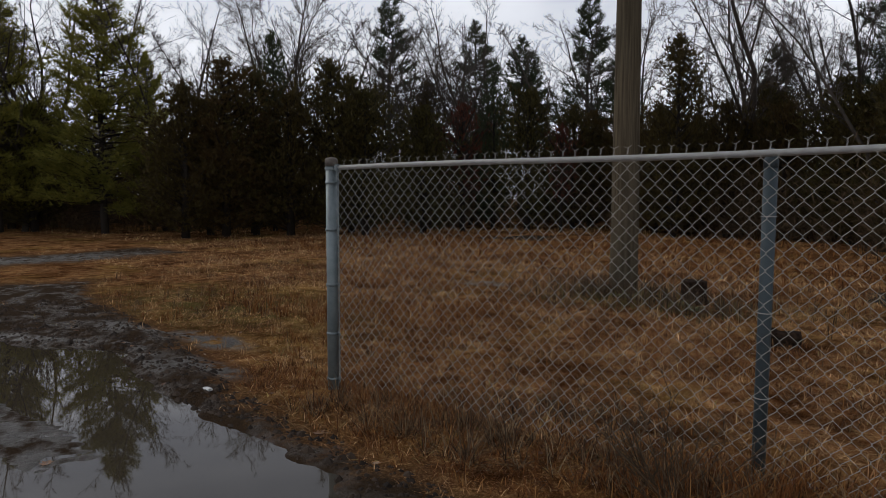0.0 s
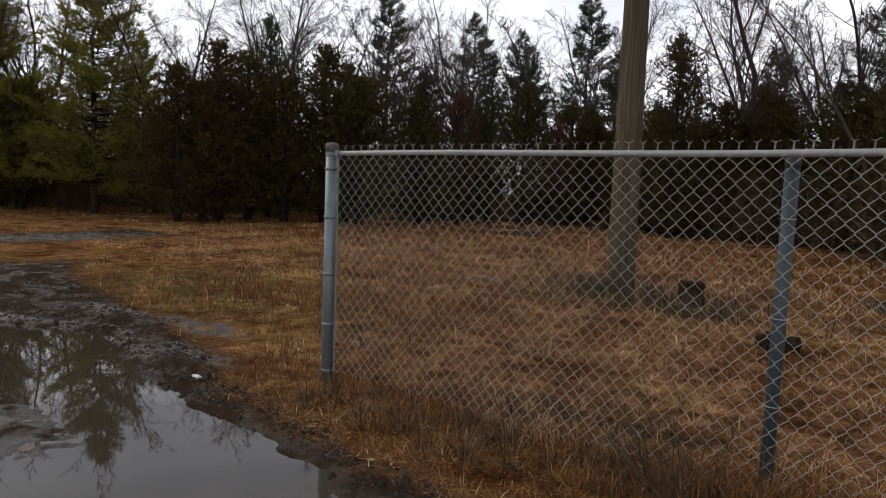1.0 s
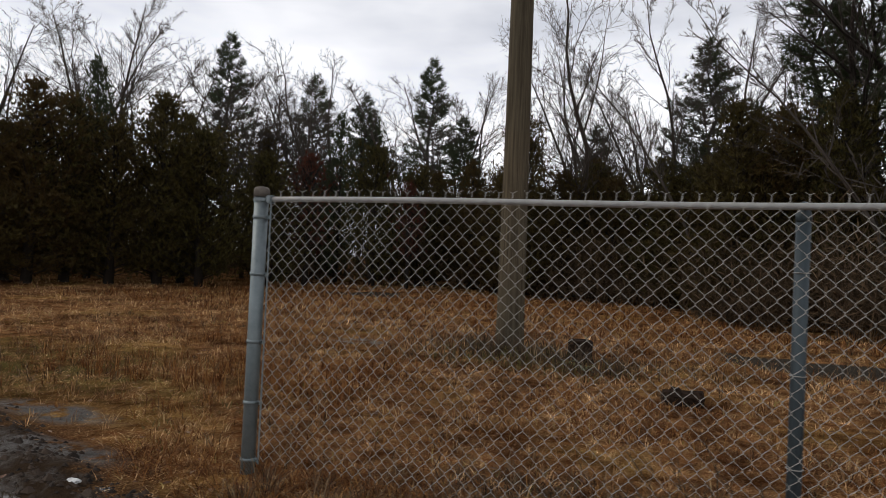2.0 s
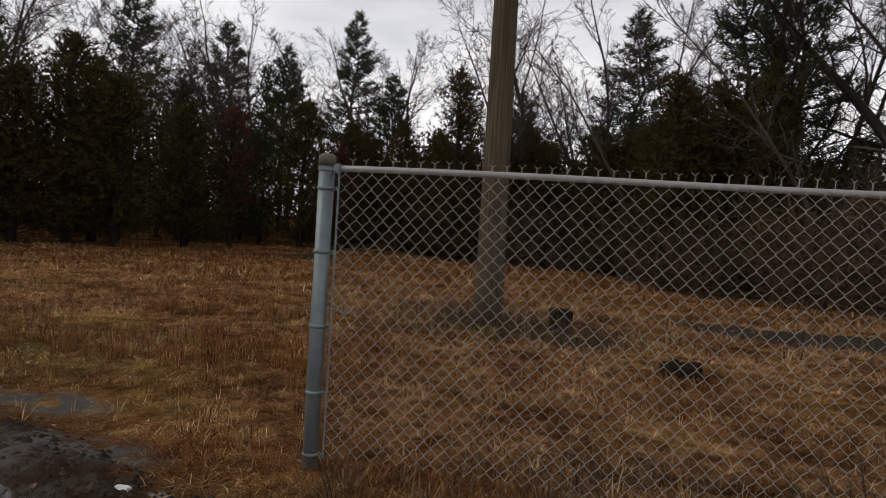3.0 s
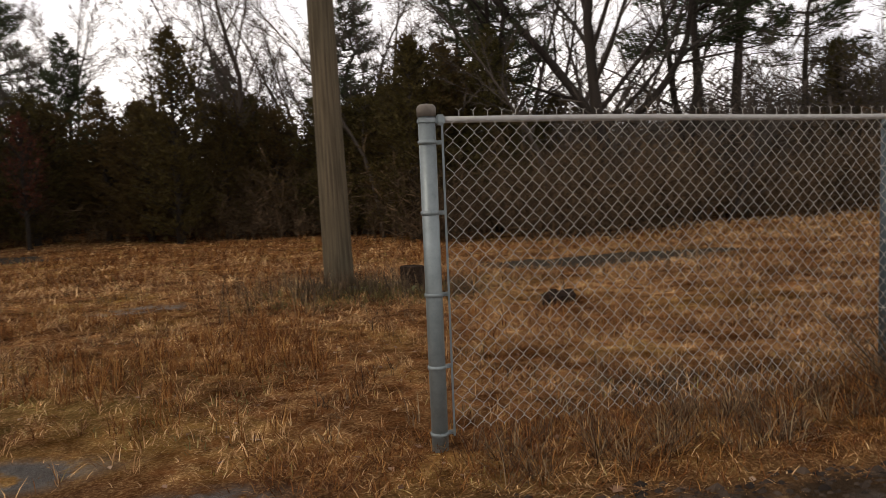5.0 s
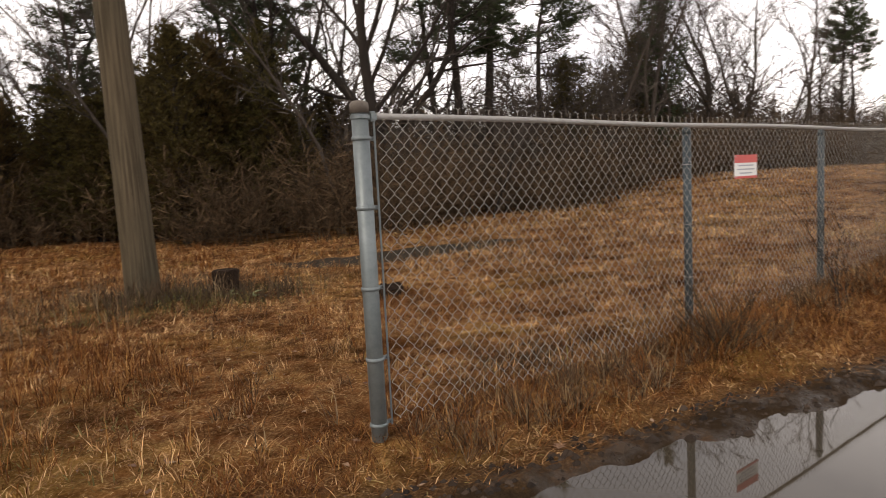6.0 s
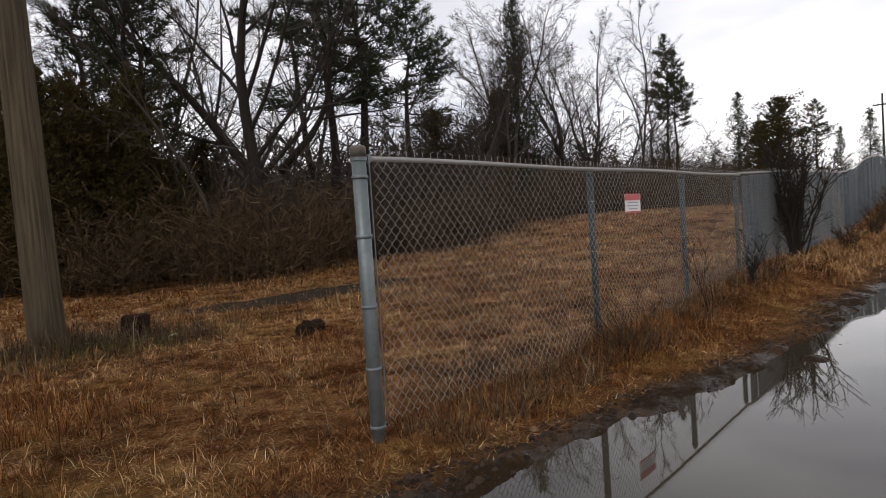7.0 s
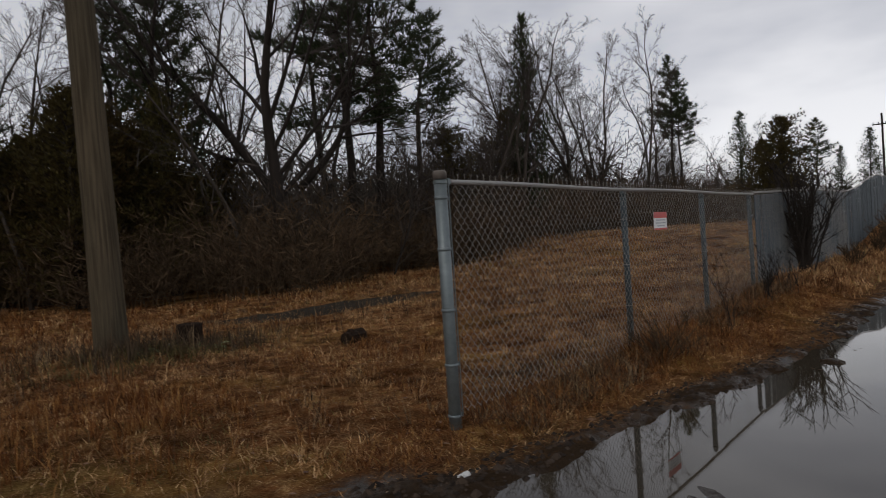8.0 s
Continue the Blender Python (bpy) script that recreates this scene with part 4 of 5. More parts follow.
# the edge of the wood, from west to east
EDGE_X = [-60, -40, -26, -20.5, -17.2, -12, -5, -1, 1.2, 2.7, 4, 5.2, 6.4, 8, 10.5, 14, 20, 26, 40, 90]
EDGE_Y = [9, 6, 9.5, 14.5, 19, 23.5, 23.2, 20.4, 18.6, 16.0, 13.4, 11.4, 10.3, 10.6, 11.0, 10.7, 11.2, 11.2, 10, 9.5]
trng = random.Random(77)
mix = [BARE_A, BARE_B, BARE_C, BARE_D, BARE_A, BARE_B, CEDAR_C, BARE_C, BARE_D, BARE_D]
count = 0
while count < 88:
    x = trng.uniform(-38, 40) if count % 3 else trng.uniform(-26, 8)
    y = float(np.interp(x, EDGE_X, EDGE_Y)) + 2.0 + 20 * trng.random() ** 1.2
    k = mix[trng.randrange(len(mix))]
    east = x > 5
    if east and count % 5 > 1:
        count += 1
        continue
    if east and k is CEDAR_C:
        k = SCRUB
    plant(k, x, y, trng.uniform(0.75, 1.1), trng.uniform(0, 6.28), trng.uniform(0.9, 1.2))
    count += 1
for i in range(38):
    x = trng.uniform(-34, 6) if i % 2 else trng.uniform(-10, 6)
    y = float(np.interp(x, EDGE_X, EDGE_Y)) + trng.uniform(1.5, 12)
    plant((CEDAR_A, CEDAR_B, CEDAR_C)[i % 3], x, y, trng.uniform(0.6, 0.88), trng.uniform(0, 6.28), trng.uniform(1.3, 1.8))
for i in range(16):
    x = trng.uniform(5, 40)
    y = float(np.interp(x, EDGE_X, EDGE_Y)) + trng.uniform(0.5, 5)
    plant(SCRUB, x, y, trng.uniform(0.5, 0.95), trng.uniform(0, 6.28), 1.2)


for i in range(26):
    a, d = radians(trng.uniform(150, 172)), trng.uniform(33, 50)
    x, y = 4 + d * math.cos(a), -3.6 + d * math.sin(a)
    if i % 2:
        plant((CEDAR_B, CEDAR_A)[i % 4 // 2], x, y, trng.uniform(0.9, 1.2), trng.uniform(0, 6.28), 1.5)
    else:
        plant((BARE_B, BARE_D, BARE_A)[i % 3], x, y, trng.uniform(0.85, 1.05), trng.uniform(0, 6.28), 1.1)


# ---- undergrowth along the wood's edge, and woods beyond ----
def thicket(rng, places, hmin, hmax, stems, twigs, thick):
    """Dense dead brush, each stem a thin blade with side twigs."""
    V, F = [], []
    for x, y in places:
        g = land1(x, y)
        h = rng.uniform(hmin, hmax)
        for s in range(stems):
            b = Vector((x + rng.gauss(0, 0.35), y + rng.gauss(0, 0.35), g - 0.03))
            d = Vector((rng.gauss(0, 0.3), rng.gauss(0, 0.3), 1)).normalized()
            ln = h * rng.uniform(0.5, 1.1)
            w = Vector((rng.gauss(0, 1), rng.gauss(0, 1), 0)).normalized() * thick
            i = len(V)
            tip = b + d * ln
            V += [tuple(b - w), tuple(b + w), tuple(tip)]
            F.append((i, i + 1, i + 2))
            for k in range(twigs):
                f = rng.uniform(0.15, 1)
                p = b + d * (ln * f)
                q = (d * 0.6 + Vector((rng.gauss(0, 0.7), rng.gauss(0, 0.7), rng.gauss(0.1, 0.4)))).normalized() * rng.uniform(0.2, 0.55) * (0.5 + 0.3 * h)
                sd = q.cross(Vector((rng.gauss(0, 1), rng.gauss(0, 1), rng.gauss(0, 1)))).normalized() * thick * rng.uniform(0.8, 2.2)
                i = len(V)
                V += [tuple(p - sd), tuple(p + q * 0.6 + sd), tuple(p + q), tuple(p + q * 0.4 - sd)]
                F.append((i, i + 1, i + 2, i + 3))
    return V, F


brng = random.Random(5)
spots = []
for i in range(520):
    x = brng.uniform(-34, 46)
    spots.append((x, float(np.interp(x, EDGE_X, EDGE_Y)) + 0.3 + 5.0 * brng.random() ** 1.6))
for i in range(260):
    x = brng.uniform(4.5, 40)
    spots.append((x, float(np.interp(x, EDGE_X, EDGE_Y)) + 0.8 + 5.0 * brng.random()))
ob = part("brush", thicket(brng, spots, 0.8, 3.2, 10, 17, 0.0085), M_BRUSH)
tagged(ob, "tangled dead brown brush along the edge of the wood", "undergrowth", kind="stuff")
spots, low_spots = [], []
for i in range(850):
    x = brng.uniform(-75, 110) if i % 2 else brng.uniform(2, 42)
    (spots if x < -5 else low_spots).append((x, float(np.interp(x, EDGE_X, EDGE_Y)) + (brng.uniform(9, 34) if not -5 < x < 8 else brng.uniform(14, 34))))
for i in range(170):
    x = brng.uniform(8, 34)
    low_spots.append((x, float(np.interp(x, EDGE_X, EDGE_Y)) + brng.uniform(2.5, 12)))
for i in range(320):
    x = brng.uniform(24, 125)
    low_spots.append((x, float(np.interp(x, EDGE_X, EDGE_Y)) + brng.uniform(0.5, 16)))
wv1, wf1 = thicket(brng, spots, 5.5, 9.6, 10, 14, 0.019)
wv2, wf2 = thicket(brng, low_spots, 3.4, 6.0, 9, 12, 0.020)
ob = part("far_woods", (wv1 + wv2, wf1 + [tuple(k + len(wv1) for k in f) for f in wf2]), M_WOODS)
tagged(ob, "far brown leafless woods behind the trees", "woods", kind="stuff")


# ---- saplings, shrubs and weeds near the fence ----
def make_shrub(seed, h, stems, label, mat=None, name="shrub", rad=0.007, spread=0.35):
    rng = random.Random(seed)
    V, F = [], []
    for s in range(stems):
        d = Vector((rng.gauss(0, spread), rng.gauss(0, spread), 1)).normalized()
        p = Vector((rng.gauss(0, 0.05), rng.gauss(0, 0.05), -0.05))
        ln = h * rng.uniform(0.55, 1.05)
        pts = [p]
        for k in range(4):
            d = (d + Vector((rng.gauss(0, 0.12), rng.gauss(0, 0.12), 0.05))).normalized()
            pts.append(pts[-1] + d * ln / 4)
        tube(V, F, pts, [rad, rad * 0.8, rad * 0.6, rad * 0.45, rad * 0.25], 4, False)
        for k in range(9):
            f = rng.uniform(0.2, 0.98) * 4
            i = min(int(f), 3)
            q = pts[i].lerp(pts[i + 1], f - i)
            e = (d + Vector((rng.gauss(0, 0.6), rng.gauss(0, 0.6), rng.uniform(0, 0.5)))).normalized() * ln * rng.uniform(0.12, 0.32)
            m1 = q + e * 0.5 + Vector((rng.gauss(0, 0.015), rng.gauss(0, 0.015), 0.01))
            tube(V, F, [q, m1, q + e], [rad * 0.45, rad * 0.33, rad * 0.2], 3, False)
            for j in range(2):
                e2 = (e.normalized() + Vector((rng.gauss(0, 0.6), rng.gauss(0, 0.6), rng.gauss(0.2, 0.3)))).normalized() * ln * 0.1
                tube(V, F, [m1, m1 + e2], [rad * 0.28, rad * 0.15], 3, False)
    ob = part(name, (V, F), mat or M_BARK_DARK)
    return tagged(ob, label, "shrub")


def stand(ob, x, y, scale=1.0, turn=0.0):
    ob.matrix_basis = Matrix.LocRotScale((x, y, land1(x, y)), Euler((0, 0, turn)), (scale,) * 3)
    return ob


stand(make_shrub(51, 0.78, 20, "low dark leafless shrub at the foot of a fence post", M_BRUSH, spread=0.75, rad=0.0055), 2.85, -0.42)
stand(make_shrub(52, 1.0, 4, "thin dead weed stalks beside the fence", spread=0.1, rad=0.006, name="weed_stalk"), 4.55, -0.55)
stand(make_shrub(53, 0.95, 9, "dark dead weeds against the fence", spread=0.22, rad=0.007, name="weed_stalk"), 6.6, -0.5)
stand(make_shrub(54, 0.8, 6, "dead brown weeds by the slatted fence", spread=0.2, rad=0.006, name="weed_stalk"), 7.5, -0.6)
stand(make_shrub(55, 2.2, 40, "dark sapling clump growing against the slatted fence", spread=0.10, rad=0.020, name="sapling"), 10.15, -0.30)
for i, (x, h) in enumerate(((13.5, 0.6), (17.5, 0.7), (19.0, 0.9), (20.5, 0.85), (22.0, 1.0), (24.5, 0.95), (27.0, 0.9))):
    stand(make_shrub(60 + i, h, 26, "brown dead brush growing along the slatted fence", M_BRUSH, spread=0.4, rad=0.012), x, -0.65)
for i, (x, y) in enumerate(((3.5, -3.15), (4.8, -3.1), (6.4, -3.2), (8.2, -3.3), (11.0, -3.4), (14.5, -3.5), (19, -3.6), (25, -3.6))):
    stand(make_shrub(70 + i, 0.5, 18, "low dead brush on the far side of the track", M_BRUSH, spread=0.5, rad=0.007), x, y)
plant(PINE_D, 36, -3.3, 0.55, 1.0, 1.9)

# ---- far utility poles along the track ----
far_pole = new("far_utility_pole")
tagged(far_pole, "distant dark utility pole with a crossarm", "utility pole", "far poles")
part("pole_shaft", lathe([(0.13, -0.3), (0.09, 9.6)], 10), M_BARK_DARK, far_pole)
part("crossarm", box(-0.05, 0.05, -0.8, 0.8, 8.5, 8.62), M_BARK_DARK, far_pole)
for yy in (-0.72, -0.3, 0.3, 0.72):
    part("insulator", shift(lathe([(0.04, 8.62), (0.055, 8.71), (0.025, 8.8)], 8), 0, yy, 0), M_STEEL, far_pole)
far_pole.location = (71, 4.6, land1(71, 4.6))
for x, y in ((126, 3.0), (180, 0.5)):
    copy_thing(far_pole, pose(x, y, land1(x, y)))


# ---- grass ----
def blades(n, seed, region, hmin, hmax, width, lie, mat, name, label, keep, clump=0.0):
    """Many thin bent blades over a region, as one mesh."""
    r = np.random.RandomState(seed)
    x0, x1, y0, y1 = region
    x, y = r.uniform(x0, x1, n), r.uniform(y0, y1, n)
    if clump:
        c = n // 14
        cx, cy = r.uniform(x0, x1, c), r.uniform(y0, y1, c)
        k = r.randint(0, c, n)
        x, y = cx[k] + r.normal(0, clump, n), cy[k] + r.normal(0, clump, n)
    ok = r.uniform(0, 1, n) < keep(x, y)
    x, y = x[ok], y[ok]
    n = len(x)
    z = land(x, y)
    h = r.uniform(hmin, hmax, n) * (0.75 + 0.35 * wave(x, y, 1.7, 21))
    a = r.uniform(0, 2 * np.pi, n)
    tilt = np.clip(r.normal(lie, 0.28, n), 0.02, 1.45)
    return blade_mesh(r, x, y, z, h, a, tilt, width, mat, name, label)


def tussocks(count, per, seed, region, hmin, hmax, width, lean, mat, name, label, keep):
    """Separate tufts whose blades fan out from one root, as one mesh."""
    r = np.random.RandomState(seed)
    cx, cy = r.uniform(region[0], region[1], count), r.uniform(region[2], region[3], count)
    ok = r.uniform(0, 1, count) < keep(cx, cy)
    cx, cy = cx[ok], cy[ok]
    size = r.uniform(0.55, 1.0, len(cx)) ** 1.2
    k = np.repeat(np.arange(len(cx)), per)
    n = len(k)
    a, q = r.uniform(0, 2 * np.pi, n), np.abs(r.normal(0, 0.045, n)) * size[k]
    x, y = cx[k] + q * np.cos(a), cy[k] + q * np.sin(a)
    tilt = np.clip(np.abs(r.normal(lean, 0.3, n)), 0.03, 1.4)
    return blade_mesh(r, x, y, land(x, y), r.uniform(hmin, hmax, n) * size[k], a + r.normal(0, 0.5, n), tilt, width, mat, name, label)


def blade_mesh(r, x, y, z, h, a, tilt, width, mat, name, label):
    n = len(x)
    dx, dy, dz = np.cos(a) * np.sin(tilt), np.sin(a) * np.sin(tilt), np.cos(tilt)
    wx, wy = -np.sin(a) * width, np.cos(a) * width
    base = np.stack([x, y, z - 0.01], 1)
    wv_ = np.stack([wx, wy, np.zeros(n)], 1)
    d = np.stack([dx, dy, dz], 1)
    up1 = base + d * (h * 0.55)[:, None]
    d2 = d + np.stack([np.cos(a), np.sin(a), -0.5 * np.ones(n)], 1) * r.uniform(0.1, 0.7, n)[:, None]
    tip = up1 + d2 * (h * 0.45)[:, None]
    tip[:, 2] = np.maximum(tip[:, 2], z + 0.004)
    V = np.stack([base - wv_, base + wv_, up1 + wv_ * 0.8, up1 - wv_ * 0.8, tip], 1).reshape(-1, 3)
    o = np.arange(n)[:, None] * 5
    quads = (o + np.array([[0, 1, 2, 3]])).tolist()
    tris = (o + np.array([[3, 2, 4]])).tolist()
    ob_ = new(name, mesh_of(name, V.tolist(), quads + tris, mat))
    return tagged(ob_, label, "grass", kind="stuff")


def tufty(x, y):
    return on_grass(x, y) * np.clip(0.8 + 0.5 * wave(x, y, 3.1, 41) + 0.35 * wave(x, y, 9, 42), 0.12, 1)


def on_grass(x, y):
    return (1 - 0.97 * smooth01(0.22, 0.72, mud_mask(x, y))) * (1 - 0.8 * silt_mask(x, y)) * (1 - 0.9 * gravel_mask(x, y)) * (puddle_depth(x, y) < -0.1)


blades(120000, 1, (-6.5, 9.5, -1.4, 5.5), 0.05, 0.15, 0.0028, 1.25, M_STRAW, "dry_grass", "short matted straw-coloured dry grass", lambda x, y: tufty(x, y) * (0.35 + 0.65 * smooth01(0.0, 1.2, y)))
blades(70000, 2, (-16, 14, 3.5, 14), 0.08, 0.22, 0.0055, 1.05, M_STRAW, "field_grass", "dry straw-coloured field grass", tufty)
blades(36000, 3, (-30, 34, 8, 25), 0.10, 0.26, 0.011, 0.95, M_STRAW, "far_grass", "long dry grass before the trees",
       lambda x, y: on_grass(x, y) * (y < np.interp(x, EDGE_X, EDGE_Y) + 1))
blades(32000, 4, (-1.0, 9.5, -1.2, 0.3), 0.06, 0.20, 0.0026, 0.9, M_RUSSET, "verge_grass", "russet tufts of dead grass along the fence foot", on_grass, 0.07)
blades(20000, 5, (-7, 12, 0.5, 9), 0.10, 0.28, 0.003, 0.55, M_RUSSET, "russet_tufts", "russet tufts of taller dead grass", lambda x, y: on_grass(x, y) * (wave(x, y, 0.9, 31) > -0.1), 0.06)
blades(15000, 9, (-1.2, 9.5, -1.25, 0.4), 0.06, 0.17, 0.0024, 1.2, M_STRAW, "verge_straw", "flattened pale straw on the verge by the fence", tufty)
blades(5000, 10, (2.4, 4.0, -0.75, 0.1), 0.18, 0.42, 0.0026, 0.55, M_RUSSET, "russet_clump", "thick clump of russet dead grass round a fence post", lambda x, y: 0.9 * np.exp(-((x - 3.15) ** 2 / 0.25 + (y + 0.32) ** 2 / 0.05)), 0.05)
blades(6000, 11, (0.6, 3.4, 0.05, 1.3), 0.08, 0.22, 0.003, 0.8, M_BRUSH, "dark_weeds", "patch of dark low dead weeds behind the mesh", lambda x, y: 0.8 * np.exp(-((x - 1.9) ** 2 / 0.5 + (y - 0.55) ** 2 / 0.08)), 0.06)
blades(26000, 14, (9, 26, 0.2, 12.5), 0.10, 0.26, 0.0075, 0.95, M_STRAW, "slope_grass", "dry grass on the rise behind the fence", on_grass)
blades(9000, 6, (8, 30, -1.5, -0.1), 0.12, 0.35, 0.006, 0.6, M_STRAW, "bank_grass", "dry grass on the bank below the slatted fence", on_grass, 0.1)
blades(3200, 7, (-2.2, 2.6, 5.0, 8.5), 0.25, 0.62, 0.0036, 0.3, M_TUSSOCK, "weed_stand", "stand of dark dead weed stalks round the pole", lambda x, y: 0.9 * np.exp(-((x + 0.7) ** 2 / 0.7 + (y - 6.5) ** 2 / 0.8)) + 0.6 * np.exp(-((x - 1.5) ** 2 / 0.4 + (y - 6.1) ** 2 / 0.3)), 0.05)
blades(9000, 12, (-1.6, 2.6, 4.6, 6.6), 0.08, 0.28, 0.004, 0.6, M_GREEN, "green_weeds", "low green and brown weeds round the foot of the pole", lambda x, y: np.exp(-((x - 0.5) ** 2 / 1.4 + (y - 5.5) ** 2 / 0.35)), 0.06)
blades(5000, 13, (-5.5, 4, -0.9, 2.6), 0.03, 0.10, 0.004, 0.9, M_GREEN, "sparse_weeds", "sparse low green weeds in the worn grass", lambda x, y: 0.8 * on_grass(x, y) * (wave(x, y, 1.6, 51) > 0.25), 0.07)
blades(1300, 8, (-6, 9, 0.6, 8), 0.15, 0.4, 0.0024, 0.3, M_BRUSH, "dead_stalks", "scattered thin dead weed stalks in the grass", lambda x, y: on_grass(x, y) * 0.5)


tussocks(4200, 11, 31, (-9, 11, -0.1, 10), 0.07, 0.20, 0.0026, 0.65, M_STRAW, "straw_tussocks", "pale tussocks of dry grass in the field", lambda x, y: tufty(x, y) * (1 - 0.6 * moss_mask(x, y)))
tussocks(1150, 11, 32, (-9, 11, 0.1, 10), 0.08, 0.26, 0.0032, 0.5, M_TUSSOCK, "brown_tussocks", "dull brown tussocks of dead weeds", lambda x, y: on_grass(x, y) * (wave(x, y, 1.1, 33) > -0.05))
tussocks(420, 14, 33, (-4.6, -0.4, 1.6, 5.2), 0.14, 0.36, 0.0032, 0.4, M_RUSSET, "russet_tussocks", "tall russet dead grass in the open field", lambda x, y: on_grass(x, y) * (wave(x, y, 1.4, 35) > -0.2))
tussocks(2600, 9, 34, (-14, 14, 9, 20), 0.12, 0.34, 0.008, 0.45, M_RUSSET, "slope_tussocks", "rusty long grass before the wood", lambda x, y: 0.8 * on_grass(x, y) * (y < np.interp(x, EDGE_X, EDGE_Y) + 0.5))
tussocks(430, 20, 36, (0.15, 9, -0.62, 0.02), 0.12, 0.36, 0.0028, 0.75, M_TUSSOCK, "fence_foot_grass", "dark bent grass tussocks along the fence foot", lambda x, y: np.clip(0.75 + 0.5 * wave(x, y, 3, 37), 0.1, 1))
tussocks(150, 16, 38, (0.2, 9, -0.6, 0.05), 0.10, 0.30, 0.0028, 0.8, M_RUSSET, "fence_foot_russet", "russet grass tussocks along the fence foot", lambda x, y: 0.8 + 0 * x)
blades(26000, 39, (-3.4, 10, -1.7, -0.2), 0.05, 0.15, 0.0026, 1.42, M_STRAW, "trodden_straw", "trodden brown straw lying on the muddy verge",
       lambda x, y: (1 - smooth01(0.62, 0.85, mud_mask(x, y))) * (puddle_depth(x, y) < -0.08) * 0.8 * (1 - 0.7 * silt_mask(x, y)))
tussocks(190, 4, 40, (-1.6, 6.8, 4.6, 7.0), 0.22, 0.62, 0.0042, 0.15, M_TUSSOCK, "dead_stems", "upright dark dead stems near the pole", lambda x, y: 0.7 + 0.3 * np.exp(-(x - 0.5) ** 2))


tussocks(95, 9, 41, (-0.6, 2.0, 5.05, 5.9), 0.22, 0.52, 0.005, 0.22, M_BRUSH, "weed_stems", "dark brittle weed stems in front of the pole", lambda x, y: 0.9 + 0 * x)


def fallen_leaf(ln):
    """A curled leaf with pointed lobes and a stalk."""
    rim = [(0, -0.6), (0.16, -0.42), (0.5, -0.30), (0.27, -0.08), (0.52, 0.22), (0.20, 0.24), (0.0, 0.62), (-0.20, 0.24), (-0.52, 0.22), (-0.27, -0.08), (-0.5, -0.30), (-0.16, -0.42)]
    V = [(a * ln, b * ln, 0.004 + 0.35 * ln * (a * a + 0.4 * b * b)) for a, b in rim] + [(0, 0, 0.003)]
    F = [(k, (k + 1) % 12, 12) for k in range(12)]
    tube(V, F, [Vector((0, -0.55 * ln, 0.006)), Vector((0.1 * ln, -1.0 * ln, 0.010))], [0.0016, 0.001], 4)
    return V, F


for x, y, turn in ((-0.30, -2.03, 0.7), (0.65, -0.75, 2.2)):
    ob = stand(part("fallen_leaf", fallen_leaf(0.075), M_LEAF), x, y, 1.0, turn)
    tagged(ob, "curled orange-brown fallen leaf lying on mud", "leaf", "fallen leaves on the mud")


def rosette(seed):
    """A low plant of broad soft leaves."""
    r = random.Random(seed)
    V, F = [], []
    for k in range(16):
        a, ln, up = r.uniform(0, 6.283), r.uniform(0.10, 0.21), r.uniform(0.25, 1.0)
        d, sd = Vector((math.cos(a), math.sin(a), up)).normalized(), Vector((-math.sin(a), math.cos(a), 0))
        i = len(V)
        for f, w in ((0.0, 0.010), (0.3, 0.030), (0.65, 0.036), (0.9, 0.018), (1.0, 0.002)):
            p = d * (ln * f) + Vector((0, 0, -0.09 * f * f))
            V += [tuple(p - sd * w + Vector((0, 0, 0.008))), tuple(p), tuple(p + sd * w + Vector((0, 0, 0.008)))]
        for j in range(4):
            b = i + 3 * j
            F += [(b, b + 1, b + 4, b + 3), (b + 1, b + 2, b + 5, b + 4)]
    return V, F


for i, (x, y) in enumerate(((1.30, 5.45), (1.05, 5.6), (0.42, 5.55), (0.15, 5.5))):
    ob = stand(part("leafy_weed", rosette(80 + i), M_SAGE, smooth=True), x, y, 1.15 - 0.1 * i, i)
    tagged(ob, "pale grey-green broad-leaved weed by the pole", "weed", "weeds round the pole")


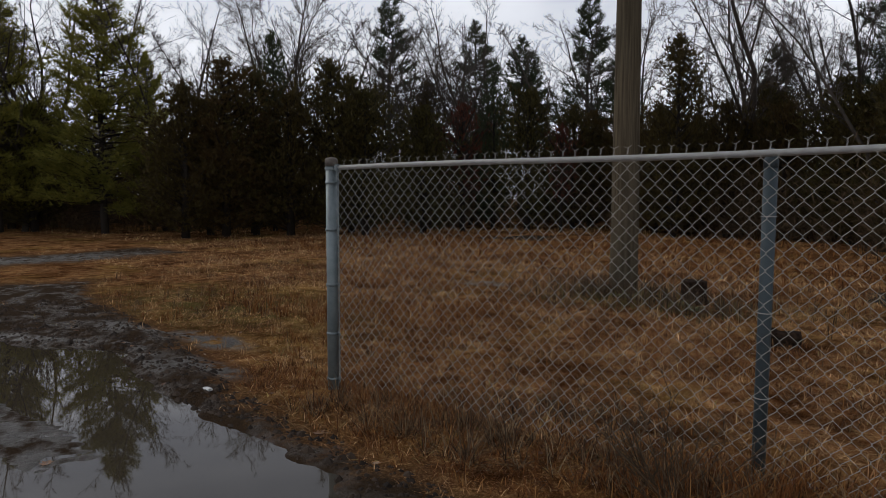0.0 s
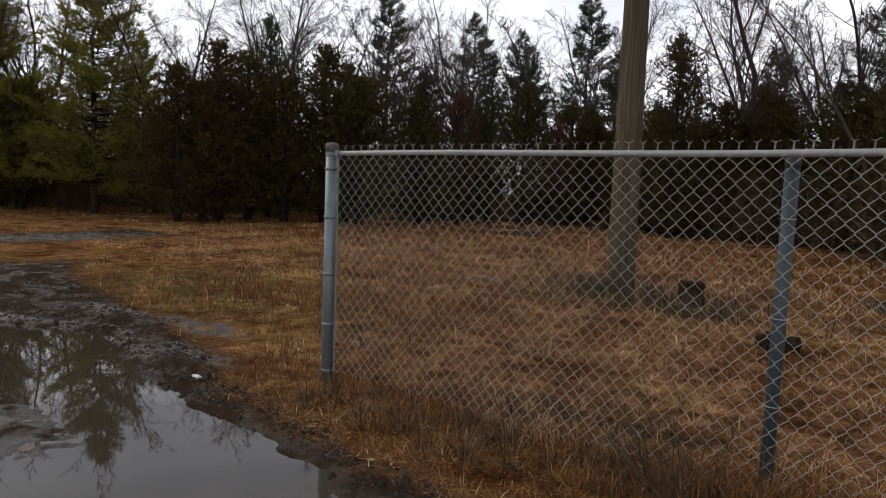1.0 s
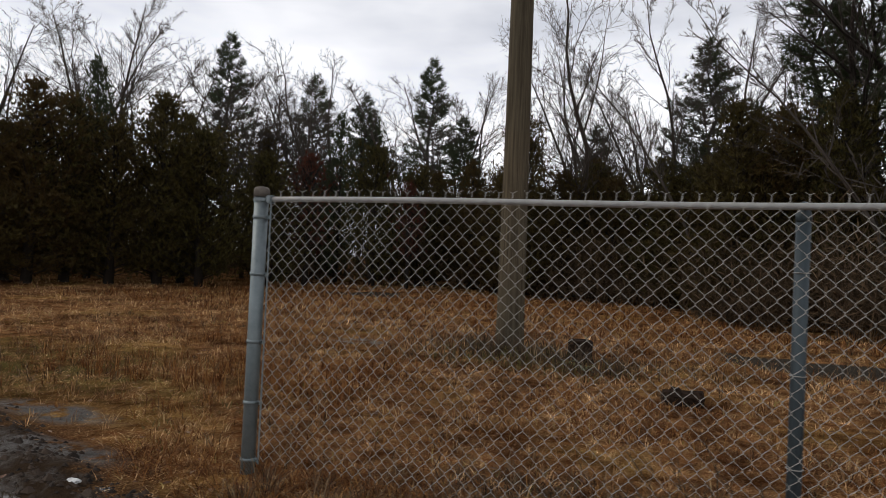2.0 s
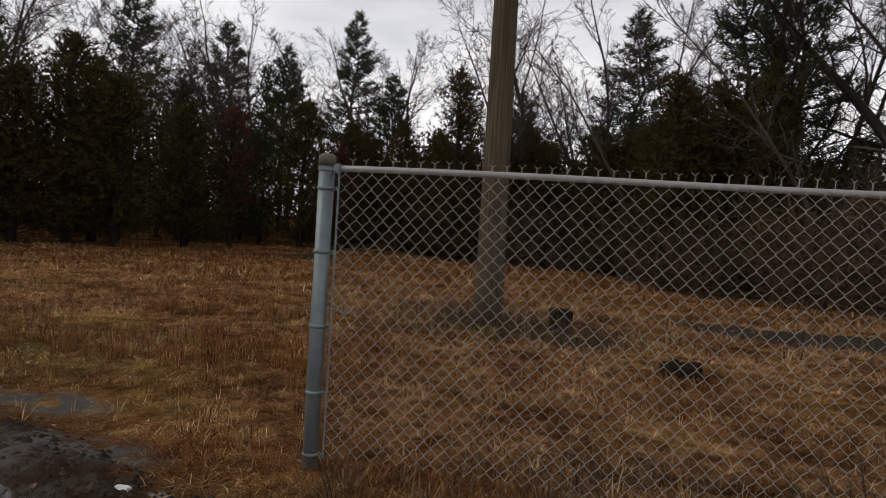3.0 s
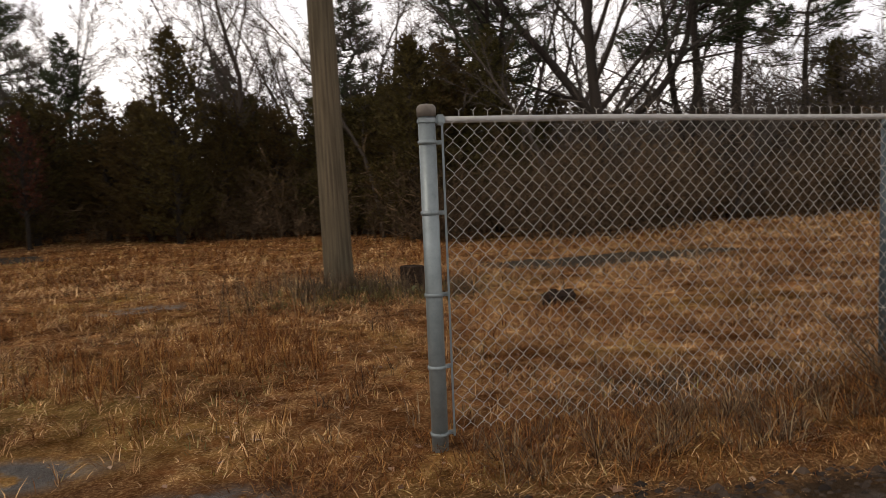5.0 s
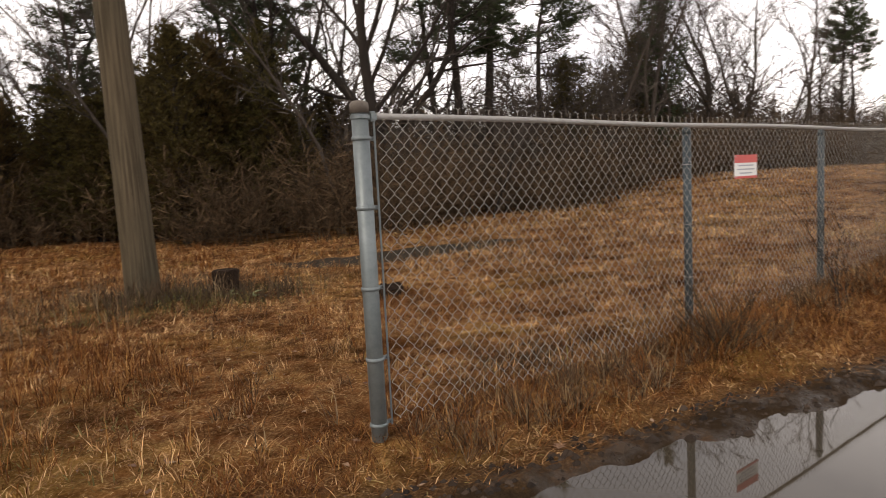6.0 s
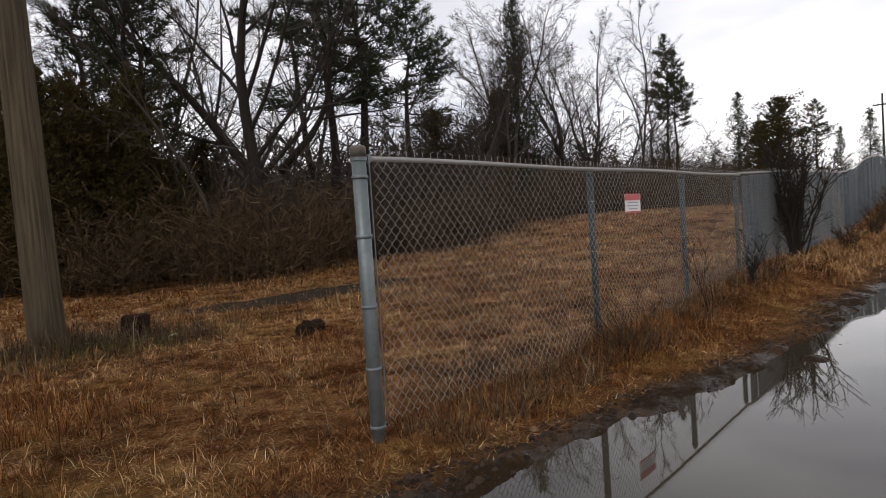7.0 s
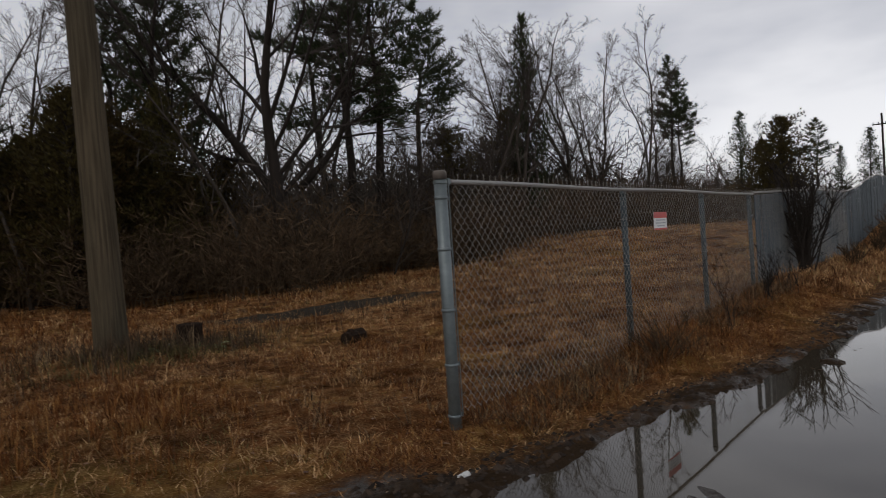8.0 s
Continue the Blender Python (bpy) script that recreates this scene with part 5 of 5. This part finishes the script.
def litter(n, seed, region):
    r = random.Random(seed)
    V, F = [], []
    for _ in range(n):
        x, y = r.uniform(region[0], region[1]), r.uniform(region[2], region[3])
        z = max(land1(x, y), WATER_Z if puddle_depth(np.array([x]), np.array([y]))[0] > 0.1 else -1) + 0.006
        a, s = r.uniform(0, 6.28), r.uniform(0.015, 0.04)
        c, q = math.cos(a) * s, math.sin(a) * s
        i = len(V)
        V += [(x - c, y - q, z), (x + q * 0.5, y - c * 0.5, z + r.uniform(0, 0.012)), (x + c, y + q, z + r.uniform(0, 0.01)), (x - q * 0.5, y + c * 0.5, z + r.uniform(0, 0.012))]
        F.append((i, i + 1, i + 2, i + 3))
    return V, F


def clods(n, seed):
    """Small lumps of churned mud beside the water and along the ruts."""
    r = random.Random(seed)
    base = [(1, 0, 0), (0.3, 0.95, 0), (-0.85, 0.5, 0), (-0.7, -0.7, 0), (0.4, -0.9, 0), (0.15, 0.1, 0.8), (-0.3, -0.15, 0.65)]
    faces = [(0, 1, 5), (1, 2, 5), (2, 6, 5), (2, 3, 6), (3, 4, 6), (4, 5, 6), (4, 0, 5)]
    xs_, ys_ = np.array([r.uniform(-6.5, 7) for _ in range(n)]), np.array([r.uniform(-2.9, 0.9) for _ in range(n)])
    zz, mm, dd = land(xs_, ys_), mud_mask(xs_, ys_), puddle_depth(xs_, ys_)
    V, F = [], []
    for x, y, z, mk, dp in zip(xs_, ys_, zz, mm, dd):
        if mk < 0.55 or dp > 0.06 or r.random() > (1.0 if -0.45 < dp else 0.45):
            continue
        q, a = r.uniform(0.007, 0.025) * (1.8 if r.random() < 0.15 else 1), r.uniform(0, 6.28)
        i = len(V)
        for bx, by, bz in base:
            k = q * r.uniform(0.75, 1.25)
            V.append((x + k * (bx * math.cos(a) - by * math.sin(a)) * 1.3, y + k * (bx * math.sin(a) + by * math.cos(a)), z - 0.003 + k * bz))
        F += [tuple(i + t for t in f) for f in faces]
    return V, F


ob = part("mud_clods", clods(16000, 4), M_CLOD)
tagged(ob, "churned clods of dark wet mud beside the puddle", "mud", kind="stuff")
ob = part("fallen_leaves", litter(300, 3, (-4, 5, -0.9, 4)), M_LEAF)
tagged(ob, "scattered brown fallen leaves on mud and grass", "leaves", kind="stuff")
